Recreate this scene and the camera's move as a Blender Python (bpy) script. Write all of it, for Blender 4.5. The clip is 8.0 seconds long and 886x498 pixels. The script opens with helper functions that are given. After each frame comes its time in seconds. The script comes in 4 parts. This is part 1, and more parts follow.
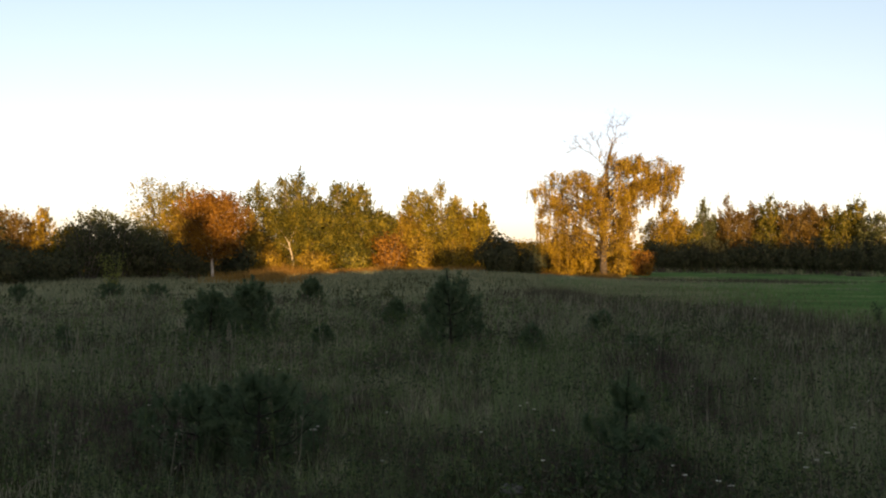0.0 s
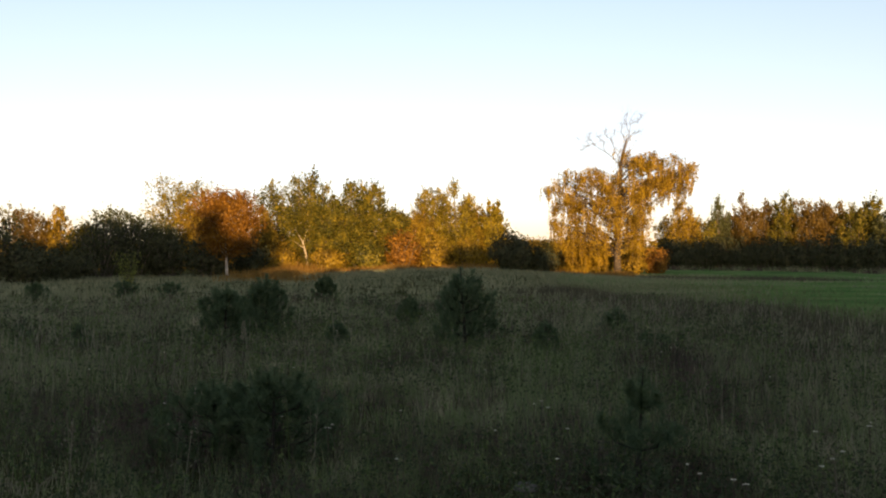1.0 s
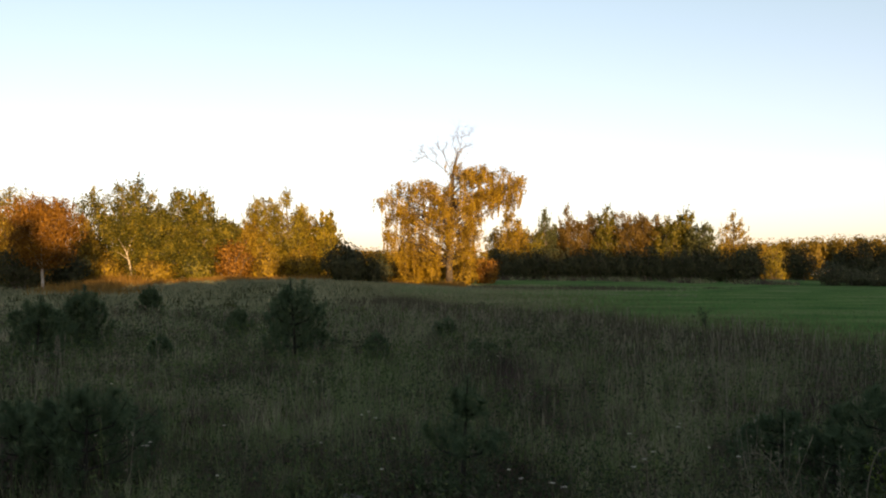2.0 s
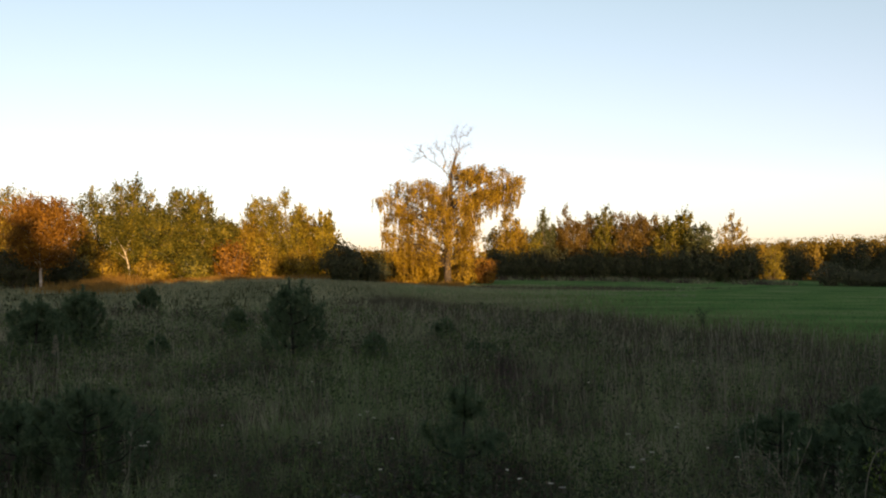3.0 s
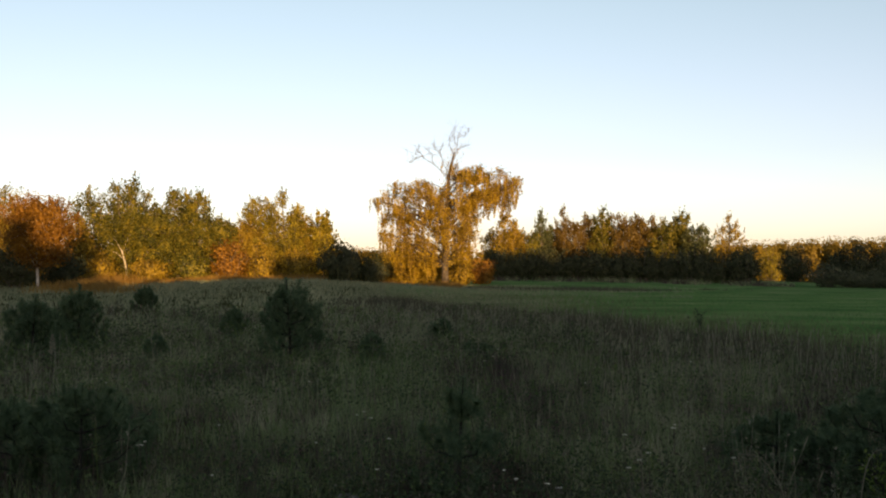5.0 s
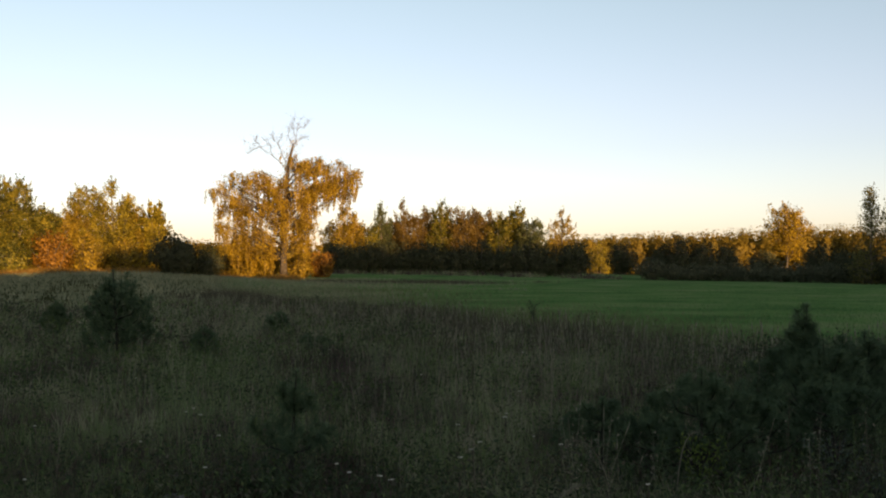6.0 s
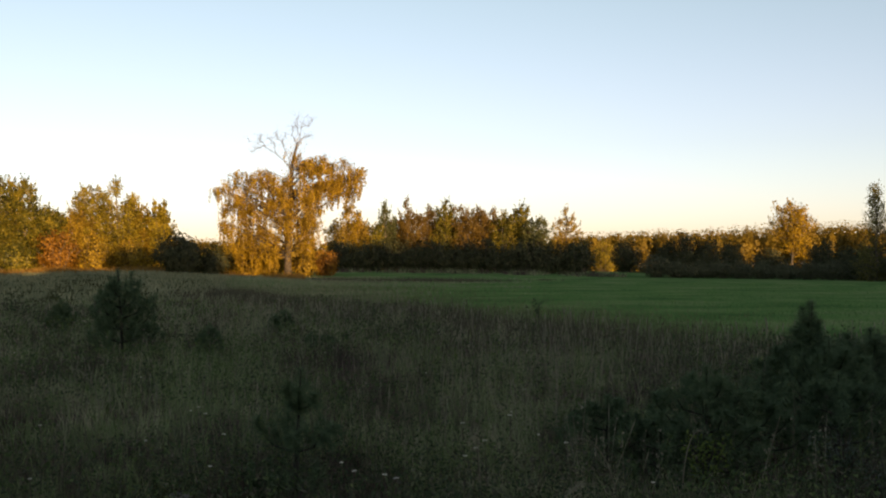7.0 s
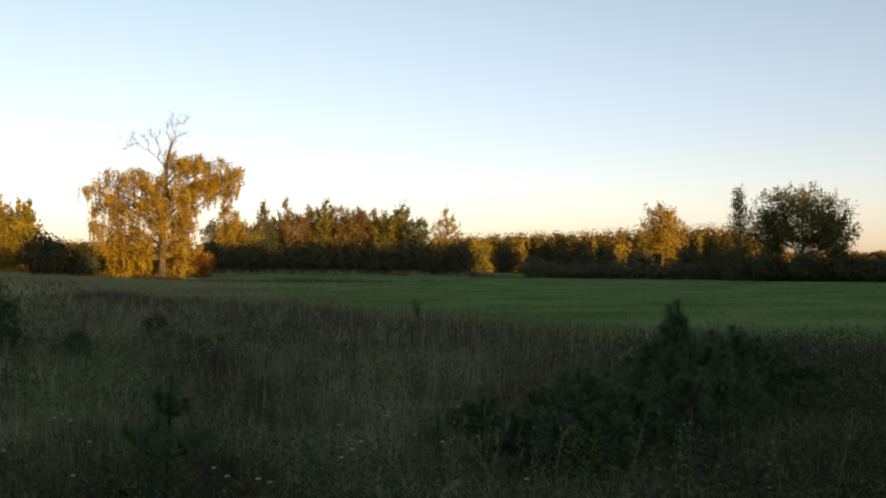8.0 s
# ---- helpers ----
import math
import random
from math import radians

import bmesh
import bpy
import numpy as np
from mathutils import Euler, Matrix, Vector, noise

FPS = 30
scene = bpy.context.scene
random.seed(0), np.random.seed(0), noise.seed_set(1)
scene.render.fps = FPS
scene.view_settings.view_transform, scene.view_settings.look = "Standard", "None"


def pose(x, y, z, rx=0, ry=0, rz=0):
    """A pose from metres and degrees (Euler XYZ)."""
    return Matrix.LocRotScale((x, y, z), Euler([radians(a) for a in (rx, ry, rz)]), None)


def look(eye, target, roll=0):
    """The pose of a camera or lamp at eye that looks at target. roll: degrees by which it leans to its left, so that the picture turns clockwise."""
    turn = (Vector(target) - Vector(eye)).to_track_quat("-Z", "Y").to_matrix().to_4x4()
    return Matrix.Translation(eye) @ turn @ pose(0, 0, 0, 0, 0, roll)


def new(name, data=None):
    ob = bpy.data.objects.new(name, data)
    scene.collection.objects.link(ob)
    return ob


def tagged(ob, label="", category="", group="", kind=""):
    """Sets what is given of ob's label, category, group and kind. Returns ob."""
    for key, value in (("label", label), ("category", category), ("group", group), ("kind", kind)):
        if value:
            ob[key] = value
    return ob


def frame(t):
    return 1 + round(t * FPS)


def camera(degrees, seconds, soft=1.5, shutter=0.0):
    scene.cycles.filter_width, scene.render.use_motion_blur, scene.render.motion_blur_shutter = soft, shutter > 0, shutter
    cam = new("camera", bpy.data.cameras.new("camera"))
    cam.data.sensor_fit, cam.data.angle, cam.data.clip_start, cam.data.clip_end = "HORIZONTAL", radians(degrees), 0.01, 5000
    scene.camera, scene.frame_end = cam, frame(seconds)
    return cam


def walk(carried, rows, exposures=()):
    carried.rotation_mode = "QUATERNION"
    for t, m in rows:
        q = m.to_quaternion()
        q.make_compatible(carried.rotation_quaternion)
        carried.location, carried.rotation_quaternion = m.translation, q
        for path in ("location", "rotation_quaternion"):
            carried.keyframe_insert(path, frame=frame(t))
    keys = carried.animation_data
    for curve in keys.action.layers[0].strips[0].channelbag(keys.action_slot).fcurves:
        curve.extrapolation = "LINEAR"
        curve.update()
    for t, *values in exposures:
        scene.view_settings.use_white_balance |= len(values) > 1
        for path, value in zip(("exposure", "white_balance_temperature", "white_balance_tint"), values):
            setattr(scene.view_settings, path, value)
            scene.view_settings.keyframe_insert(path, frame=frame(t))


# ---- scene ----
cam = camera(49.6, 8.0, soft=2.05, shutter=0.22)
# seconds, eye x y z, yaw, pitch, roll
ROWS = [
    (0.0, -0.000, -0.000, 1.600, -0.00, 1.00, -0.12),
    (0.1, 0.000, 0.000, 1.601, 0.13, 0.96, -0.09),
    (0.2, 0.000, 0.000, 1.601, 0.36, 0.92, -0.05),
    (0.3, 0.001, 0.001, 1.602, 0.63, 0.88, -0.02),
    (0.4, 0.001, 0.001, 1.602, 0.76, 0.84, 0.01),
    (0.5, 0.001, 0.001, 1.603, 0.74, 0.80, 0.05),
    (1.0, -0.001, -0.006, 1.603, 0.81, 0.88, -0.03),
    (1.3, -0.001, -0.006, 1.603, 0.82, 0.88, -0.03),
    (1.4, 0.001, -0.002, 1.602, 0.27, 0.91, -0.02),
    (1.5, 0.008, 0.013, 1.599, -2.26, 1.05, 0.01),
    (1.6, 0.027, 0.015, 1.598, -5.26, 1.25, 0.07),
    (1.7, 0.039, 0.017, 1.598, -7.18, 1.39, 0.11),
    (1.8, 0.047, 0.017, 1.597, -8.46, 1.47, 0.13),
    (1.9, 0.050, 0.018, 1.597, -8.96, 1.51, 0.14),
    (2.0, 0.051, 0.018, 1.597, -9.10, 1.52, 0.14),
    (2.2, 0.051, 0.019, 1.597, -9.17, 1.52, 0.13),
    (3.5, 0.052, 0.025, 1.598, -9.24, 1.52, 0.02),
    (4.0, 0.051, 0.020, 1.597, -9.39, 1.54, -0.08),
    (5.3, 0.051, 0.020, 1.597, -9.34, 1.54, -0.08),
    (5.4, 0.057, 0.027, 1.595, -10.72, 1.45, -0.10),
    (5.5, 0.067, 0.041, 1.592, -13.46, 1.27, -0.15),
    (5.6, 0.080, 0.047, 1.591, -15.89, 1.21, -0.13),
    (5.7, 0.088, 0.050, 1.590, -17.48, 1.17, -0.11),
    (5.8, 0.092, 0.053, 1.589, -18.40, 1.15, -0.10),
    (5.9, 0.094, 0.053, 1.589, -18.76, 1.14, -0.10),
    (6.0, 0.095, 0.054, 1.589, -18.90, 1.14, -0.10),
    (6.5, 0.095, 0.060, 1.591, -18.64, 1.11, 0.00),
    (7.0, 0.097, 0.060, 1.590, -18.64, 1.03, 0.06),
    (7.5, 0.096, 0.061, 1.588, -18.54, 1.08, -0.10),
    (7.6, 0.101, 0.061, 1.588, -19.62, 1.08, -0.06),
    (7.7, 0.111, 0.063, 1.586, -22.08, 1.08, 0.04),
    (7.8, 0.119, 0.064, 1.586, -23.99, 1.07, 0.11),
    (7.9, 0.124, 0.065, 1.585, -25.15, 1.07, 0.15),
    (8.0, 0.127, 0.066, 1.585, -25.76, 1.07, 0.17),
]
walk(cam, [(t, pose(x, y, z, 90 + pitch, roll, yaw)) for t, x, y, z, yaw, pitch, roll in ROWS],
     exposures=((0.0, 1.73, 6950, 20.9), (1.3, 1.73, 6950, 20.9), (2.2, 1.73, 6950, 20.4), (3.4, 1.59, 6950, 19.6), (5.6, 1.59, 6930, 19.2), (8.0, 1.59, 6930, 19.2)))

# ---- light ----
SUN_AZ, SUN_EL = 174.0, 4.0          # clockwise from +y: low behind the viewer
world = bpy.data.worlds.new("evening_sky")
scene.world = world
world.use_nodes = True
wn, wl = world.node_tree.nodes, world.node_tree.links
wn.clear()
sky = wn.new("ShaderNodeTexSky")
sky.sky_type = "NISHITA"
sky.sun_disc = False
sky.sun_elevation, sky.sun_rotation = radians(SUN_EL), radians(SUN_AZ)
sky.air_density, sky.dust_density, sky.ozone_density, sky.altitude = 0.8, 0.7, 1.3, 100
sky_bg = wn.new("ShaderNodeBackground")
sky_bg.inputs["Strength"].default_value = 0.1195
pale = wn.new("ShaderNodeHueSaturation")     # thin evening haze
pale.inputs["Saturation"].default_value = 0.72
wl.new(sky.outputs[0], pale.inputs["Color"])
haze = wn.new("ShaderNodeMix")              # rosy air low down, clear blue above
haze.data_type, haze.blend_type = "RGBA", "MULTIPLY"
haze.inputs["Factor"].default_value = 1.0
way, split, rise = wn.new("ShaderNodeTexCoord"), wn.new("ShaderNodeSeparateXYZ"), wn.new("ShaderNodeValToRGB")
rise.color_ramp.interpolation = "EASE"
for spot, tone in ((0.12, (0.955, 0.93, 0.99, 1)), (0.30, (0.92, 0.972, 0.940, 1)), (0.8, (0.89, 0.885, 0.89, 1))):
    rise.color_ramp.elements.new(spot).color = tone
rise.color_ramp.elements[0].color, rise.color_ramp.elements[-1].color = (0.94, 0.88, 1.02, 1), (0.89, 0.89, 0.89, 1)
wl.new(way.outputs["Generated"], split.inputs[0])
wl.new(split.outputs["Z"], rise.inputs[0])
wl.new(rise.outputs[0], haze.inputs[7])
wl.new(pale.outputs[0], haze.inputs[6])
wl.new(haze.outputs[2], sky_bg.inputs["Color"])
wl.new(sky_bg.outputs[0], wn.new("ShaderNodeOutputWorld").inputs[0])
sun_data = bpy.data.lights.new("sun", "SUN")
sun_data.energy, sun_data.angle, sun_data.color = 3.2, radians(0.5), (1.0, 0.66, 0.28)
sun = new("sun", sun_data)
sa, se = radians(SUN_AZ), radians(SUN_EL)
sun_dir = Vector((math.sin(sa) * math.cos(se), math.cos(sa) * math.cos(se), math.sin(se)))
sun.matrix_world = look(sun_dir * 100, (0, 0, 0))


# ---- materials ----
def node_mat(name):
    m = bpy.data.materials.new(name)
    m.use_nodes = True
    m.node_tree.nodes.clear()
    return m, m.node_tree.nodes, m.node_tree.links


def ramp(nodes, stops):
    r = nodes.new("ShaderNodeValToRGB")
    el = r.color_ramp.elements
    while len(el) < len(stops):
        el.new(0.5)
    for e, (p, c) in zip(el, stops):
        e.position, e.color = p, (*c, 1)
    return r


def leaf_mat(name, stops, through_light=0.45, clump=0.6, contrast=1.7, single=0.2, fine_share=0.5):
    """Leaves, needles and blades: colour differs from leaf to leaf and from clump to clump."""
    m, n, l = node_mat(name)
    geo, coord, tex, mix = n.new("ShaderNodeNewGeometry"), n.new("ShaderNodeTexCoord"), n.new("ShaderNodeTexNoise"), n.new("ShaderNodeMath")
    tex.inputs["Scale"].default_value, tex.inputs["Detail"].default_value = clump, 3.0
    l.new(coord.outputs["Object"], tex.inputs["Vector"])
    fine, both = n.new("ShaderNodeTexNoise"), n.new("ShaderNodeMix")
    fine.inputs["Scale"].default_value, fine.inputs["Detail"].default_value = clump * 7, 2.0
    l.new(coord.outputs["Object"], fine.inputs["Vector"])
    both.inputs["Factor"].default_value = fine_share
    l.new(tex.outputs["Fac"], both.inputs["A"]), l.new(fine.outputs["Fac"], both.inputs["B"])
    half = n.new("ShaderNodeMath")
    half.operation, half.inputs[1].default_value = "MULTIPLY_ADD", contrast
    half.inputs[2].default_value = 0.5 - contrast / 2 - single / 2
    l.new(both.outputs["Result"], half.inputs[0])
    mix.operation, mix.inputs[1].default_value = "MULTIPLY_ADD", single
    l.new(geo.outputs["Random Per Island"], mix.inputs[0])
    l.new(half.outputs[0], mix.inputs[2])
    r = ramp(n, stops)
    l.new(mix.outputs[0], r.inputs[0])
    d, t, g, a, b, o = (n.new("ShaderNodeBsdfDiffuse"), n.new("ShaderNodeBsdfTranslucent"), n.new("ShaderNodeBsdfGlossy"),
                        n.new("ShaderNodeMixShader"), n.new("ShaderNodeMixShader"), n.new("ShaderNodeOutputMaterial"))
    g.inputs["Roughness"].default_value = 0.5
    a.inputs[0].default_value, b.inputs[0].default_value = through_light, 0.012
    for s in (d, t):
        l.new(r.outputs[0], s.inputs["Color"])
    l.new(d.outputs[0], a.inputs[1]), l.new(t.outputs[0], a.inputs[2])
    l.new(a.outputs[0], b.inputs[1]), l.new(g.outputs[0], b.inputs[2])
    l.new(b.outputs[0], o.inputs[0])
    return m


def solid_mat(name, stops, scale=8.0, rough=0.85, bump=0.4, stretch=(1, 1, 1), fine=6.0):
    """Bark, soil, stone: two scales of mottling with relief."""
    m, n, l = node_mat(name)
    coord, mp, big, small = n.new("ShaderNodeTexCoord"), n.new("ShaderNodeMapping"), n.new("ShaderNodeTexNoise"), n.new("ShaderNodeTexNoise")
    mp.inputs["Scale"].default_value = stretch
    l.new(coord.outputs["Object"], mp.inputs["Vector"])
    for tx, s in ((big, scale), (small, scale * fine)):
        tx.inputs["Scale"].default_value, tx.inputs["Detail"].default_value = s, 5.0
        l.new(mp.outputs[0], tx.inputs["Vector"])
    mix = n.new("ShaderNodeMix")
    mix.inputs["Factor"].default_value = 0.4
    l.new(big.outputs["Fac"], mix.inputs["A"]), l.new(small.outputs["Fac"], mix.inputs["B"])
    r = ramp(n, stops)
    l.new(mix.outputs["Result"], r.inputs[0])
    p, bp, o = n.new("ShaderNodeBsdfPrincipled"), n.new("ShaderNodeBump"), n.new("ShaderNodeOutputMaterial")
    bp.inputs["Strength"].default_value = bump
    p.inputs["Roughness"].default_value = rough
    p.inputs["Specular IOR Level"].default_value = 0.15 if rough < 1 else 0.0
    l.new(small.outputs["Fac"], bp.inputs["Height"]), l.new(bp.outputs[0], p.inputs["Normal"])
    l.new(r.outputs[0], p.inputs["Base Color"]), l.new(p.outputs[0], o.inputs[0])
    return m


# GOLD, AMBER, OLIVE, YGREEN: deep low stops paint shaded pockets between leaf clumps
GOLD = leaf_mat("golden_birch_leaves", [(0.22, (0.085, 0.052, 0.0056)), (0.52, (0.250, 0.158, 0.0117)), (0.92, (0.420, 0.278, 0.0190))], 0.28, 0.7, 3.0)
AMBER = leaf_mat("amber_leaves", [(0.22, (0.065, 0.044, 0.0056)), (0.52, (0.195, 0.128, 0.0115)), (0.92, (0.345, 0.230, 0.0205))], 0.22, 0.6, 3.0)
OLIVE = leaf_mat("olive_leaves", [(0.25, (0.026, 0.030, 0.0056)), (0.55, (0.098, 0.090, 0.0110)), (0.92, (0.240, 0.182, 0.0185))], 0.22, 0.6, 3.0)
FARLEAF = leaf_mat("far_leaves", [(0.1, (0.080, 0.062, 0.010)), (0.45, (0.160, 0.110, 0.015)), (0.9, (0.255, 0.168, 0.021))], 0.3, 0.10, 2.0, 0.12)
BROWN = leaf_mat("brown_gold_leaves", [(0.1, (0.072, 0.046, 0.010)), (0.5, (0.150, 0.094, 0.018)), (0.9, (0.235, 0.155, 0.028))])
RUST = leaf_mat("rust_leaves", [(0.2, (0.075, 0.034, 0.0056)), (0.55, (0.190, 0.090, 0.0112)), (0.92, (0.310, 0.155, 0.0180))], 0.22, 0.6, 2.6)
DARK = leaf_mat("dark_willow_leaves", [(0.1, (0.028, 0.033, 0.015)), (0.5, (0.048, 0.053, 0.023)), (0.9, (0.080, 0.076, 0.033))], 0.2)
SEDGE = leaf_mat("dull_willow_leaves", [(0.1, (0.045, 0.050, 0.026)), (0.5, (0.075, 0.080, 0.042)), (0.9, (0.115, 0.110, 0.058))], 0.2)
DEEP = leaf_mat("deep_green_leaves", [(0.1, (0.034, 0.044, 0.018)), (0.5, (0.070, 0.080, 0.028)), (0.9, (0.125, 0.120, 0.040))], 0.3)
YGREEN = leaf_mat("yellow_green_leaves", [(0.22, (0.050, 0.044, 0.0056)), (0.52, (0.165, 0.130, 0.0115)), (0.92, (0.318, 0.240, 0.0205))], 0.22, 0.6, 3.0)
OAKLEAF = leaf_mat("oak_leaves", [(0.1, (0.055, 0.058, 0.0180)), (0.5, (0.115, 0.108, 0.0279)), (0.9, (0.203, 0.165, 0.0396))], 0.35)
LEAFY = leaf_mat("weed_leaves", [(0.1, (0.070, 0.120, 0.025)), (0.9, (0.19, 0.26, 0.05))], 0.3, 3.0)
LIME = leaf_mat("lime_leaves", [(0.1, (0.11, 0.125, 0.028)), (0.5, (0.21, 0.225, 0.045)), (0.9, (0.33, 0.33, 0.075))])
PINE = leaf_mat("pine_needles", [(0.1, (0.052, 0.084, 0.0456)), (0.5, (0.086, 0.131, 0.0650)), (0.9, (0.136, 0.177, 0.0855))], 0.2, 3.0)
SAGE = leaf_mat("sage_leaves", [(0.1, (0.055, 0.075, 0.05)), (0.9, (0.135, 0.165, 0.12))], 0.2, 5.0)
GRASS = leaf_mat("meadow_blades", [(0.02, (0.047, 0.033, 0.0296)), (0.32, (0.130, 0.090, 0.0763)), (0.46, (0.112, 0.136, 0.0690)), (0.74, (0.201, 0.258, 0.1059)), (1.0, (0.366, 0.322, 0.2156))], 0.3, 0.55, 4.4, 0.26, 0.4)
FRESH = leaf_mat("fresh_blades", [(0.1, (0.11, 0.17, 0.065)), (0.5, (0.18, 0.235, 0.095)), (0.9, (0.31, 0.32, 0.19))], 0.35, 1.0, 2.5, 0.3)
# far blades: paler than GRASS, colour lifted to stand for brightness and haze
HAZED = leaf_mat("haze_paled_blades", [(0.02, (0.097, 0.110, 0.0593)), (0.5, (0.201, 0.213, 0.1186)), (0.98, (0.340, 0.334, 0.2105))], 0.3, 0.25, 2.0, 0.14)
STRAW = leaf_mat("dull_field_blades", [(0.05, (0.060, 0.066, 0.032)), (0.5, (0.118, 0.126, 0.056)), (0.95, (0.190, 0.180, 0.090))], 0.3, 0.3, 2.6, 0.25)
LUSH = leaf_mat("field_blades", [(0.1, (0.045, 0.118, 0.030)), (0.5, (0.084, 0.208, 0.048)), (0.9, (0.168, 0.257, 0.082))], 0.3, 0.34, 5.5, 0.25, 0.4)
DRY = leaf_mat("dry_stalks", [(0.1, (0.12, 0.115, 0.075)), (0.9, (0.28, 0.255, 0.175))], 0.2, 0.5)
# dry blades with the low sun's orange glow put into their colour
SALLOW = leaf_mat("sallow_glow_blades", [(0.1, (0.132, 0.079, 0.0162)), (0.9, (0.334, 0.189, 0.0450))], 0.35, 0.4)
HERB = leaf_mat("herb_leaves", [(0.1, (0.031, 0.054, 0.0209)), (0.5, (0.080, 0.122, 0.0385)), (0.9, (0.160, 0.195, 0.0704))], 0.3, 1.2, 2.4)
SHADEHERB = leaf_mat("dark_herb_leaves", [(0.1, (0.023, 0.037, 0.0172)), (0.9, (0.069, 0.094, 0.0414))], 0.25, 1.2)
HEATH = leaf_mat("brown_weeds", [(0.1, (0.038, 0.038, 0.024)), (0.9, (0.115, 0.105, 0.067))], 0.2, 0.5)
PETAL = leaf_mat("white_petals", [(0.1, (0.64, 0.60, 0.48)), (0.9, (0.82, 0.78, 0.64))], 0.3, 5.0)
BARK = solid_mat("grey_bark", [(0.3, (0.05, 0.042, 0.034)), (0.7, (0.17, 0.14, 0.11))], 6.0, stretch=(1, 1, 0.2))
OLDBIRCH = solid_mat("old_birch_bark", [(0.35, (0.025, 0.021, 0.017)), (0.52, (0.065, 0.052, 0.040)), (0.8, (0.24, 0.20, 0.16))], 2.5, stretch=(0.8, 0.8, 1.2))
BIRCH = solid_mat("birch_bark", [(0.38, (0.05, 0.045, 0.04)), (0.50, (0.42, 0.37, 0.31)), (0.7, (0.64, 0.59, 0.52))], 3.0, stretch=(0.5, 0.5, 1.6))
DEAD = solid_mat("bleached_dead_wood", [(0.3, (0.07, 0.062, 0.055)), (0.7, (0.17, 0.15, 0.13))], 6.0)
TWIG = solid_mat("pine_bark", [(0.3, (0.024, 0.024, 0.019)), (0.7, (0.055, 0.050, 0.038))], 20.0)
SOIL = solid_mat("meadow_ground", [(0.3, (0.030, 0.034, 0.014)), (0.55, (0.055, 0.058, 0.024)), (0.75, (0.085, 0.072, 0.036))], 0.08, 1.0, 0.6, fine=60.0)
TURF = solid_mat("field_turf", [(0.38, (0.056, 0.110, 0.036)), (0.5, (0.096, 0.182, 0.053)), (0.62, (0.172, 0.205, 0.088))], 0.17, 1.0, 0.5, (1, 1.25, 1), 40.0)
STONE = solid_mat("pale_stone", [(0.3, (0.10, 0.096, 0.080)), (0.7, (0.19, 0.18, 0.155))], 5.0)
SAND = solid_mat("sandy_track", [(0.3, (0.20, 0.16, 0.11)), (0.7, (0.36, 0.30, 0.22))], 0.6)


# ---- mesh tools ----
def mesh_of(name, verts, faces, k):
    """A mesh from n vertices and faces of k corners each."""
    v = np.asarray(verts, dtype=np.float32).reshape(-1, 3)
    f = np.asarray(faces, dtype=np.int32).reshape(-1, k)
    me = bpy.data.meshes.new(name)
    me.vertices.add(len(v)), me.loops.add(f.size), me.polygons.add(len(f))
    me.vertices.foreach_set("co", v.ravel())
    me.loops.foreach_set("vertex_index", f.ravel())
    me.polygons.foreach_set("loop_start", np.arange(0, f.size, k, dtype=np.int32))
    me.update(calc_edges=True)
    return me


def put(name, me, material, parent=None, label="", smooth=False):
    me.materials.append(material)
    if smooth:
        me.polygons.foreach_set("use_smooth", np.ones(len(me.polygons), dtype=bool))
    ob = new(name, me)
    if parent:
        ob.parent = parent
    return tagged(ob, label)


def thing(name, x, y, z, label, category, group="", turn=0.0):
    return_ob = new(name)
    return_ob.empty_display_size = 0.2
    return_ob.matrix_basis = pose(x, y, z, 0, 0, turn)
    return tagged(return_ob, label, category, group)


def tubes(name, lines, sides=6):
    """Tapered tubes along polylines: lines of (points, radii)."""
    vs, fs, base = [], [], 0
    for pts, rad in lines:
        pts = np.asarray(pts, dtype=float)
        n = len(pts)
        tan = np.gradient(pts, axis=0)
        tan /= np.linalg.norm(tan, axis=1)[:, None] + 1e-9
        ref = np.array([1.0, 0, 0]) if abs(tan[0][0]) < 0.8 else np.array([0, 1.0, 0])
        u = np.cross(tan, ref)
        u /= np.linalg.norm(u, axis=1)[:, None] + 1e-9
        w = np.cross(tan, u)
        ang = np.arange(sides) * 2 * math.pi / sides
        ring = pts[:, None, :] + np.asarray(rad)[:, None, None] * (np.cos(ang)[None, :, None] * u[:, None, :] + np.sin(ang)[None, :, None] * w[:, None, :])
        vs.append(ring.reshape(-1, 3))
        i = np.arange(n - 1)[:, None] * sides
        j = np.arange(sides)[None, :]
        j2 = (j + 1) % sides
        fs.append((np.stack([i + j, i + j2, i + sides + j2, i + sides + j], axis=-1) + base).reshape(-1, 4))
        base += n * sides
    return mesh_of(name, np.concatenate(vs), np.concatenate(fs), 4)


def unit(rng, n):
    v = rng.normal(size=(n, 3))
    return v / (np.linalg.norm(v, axis=1)[:, None] + 1e-9)


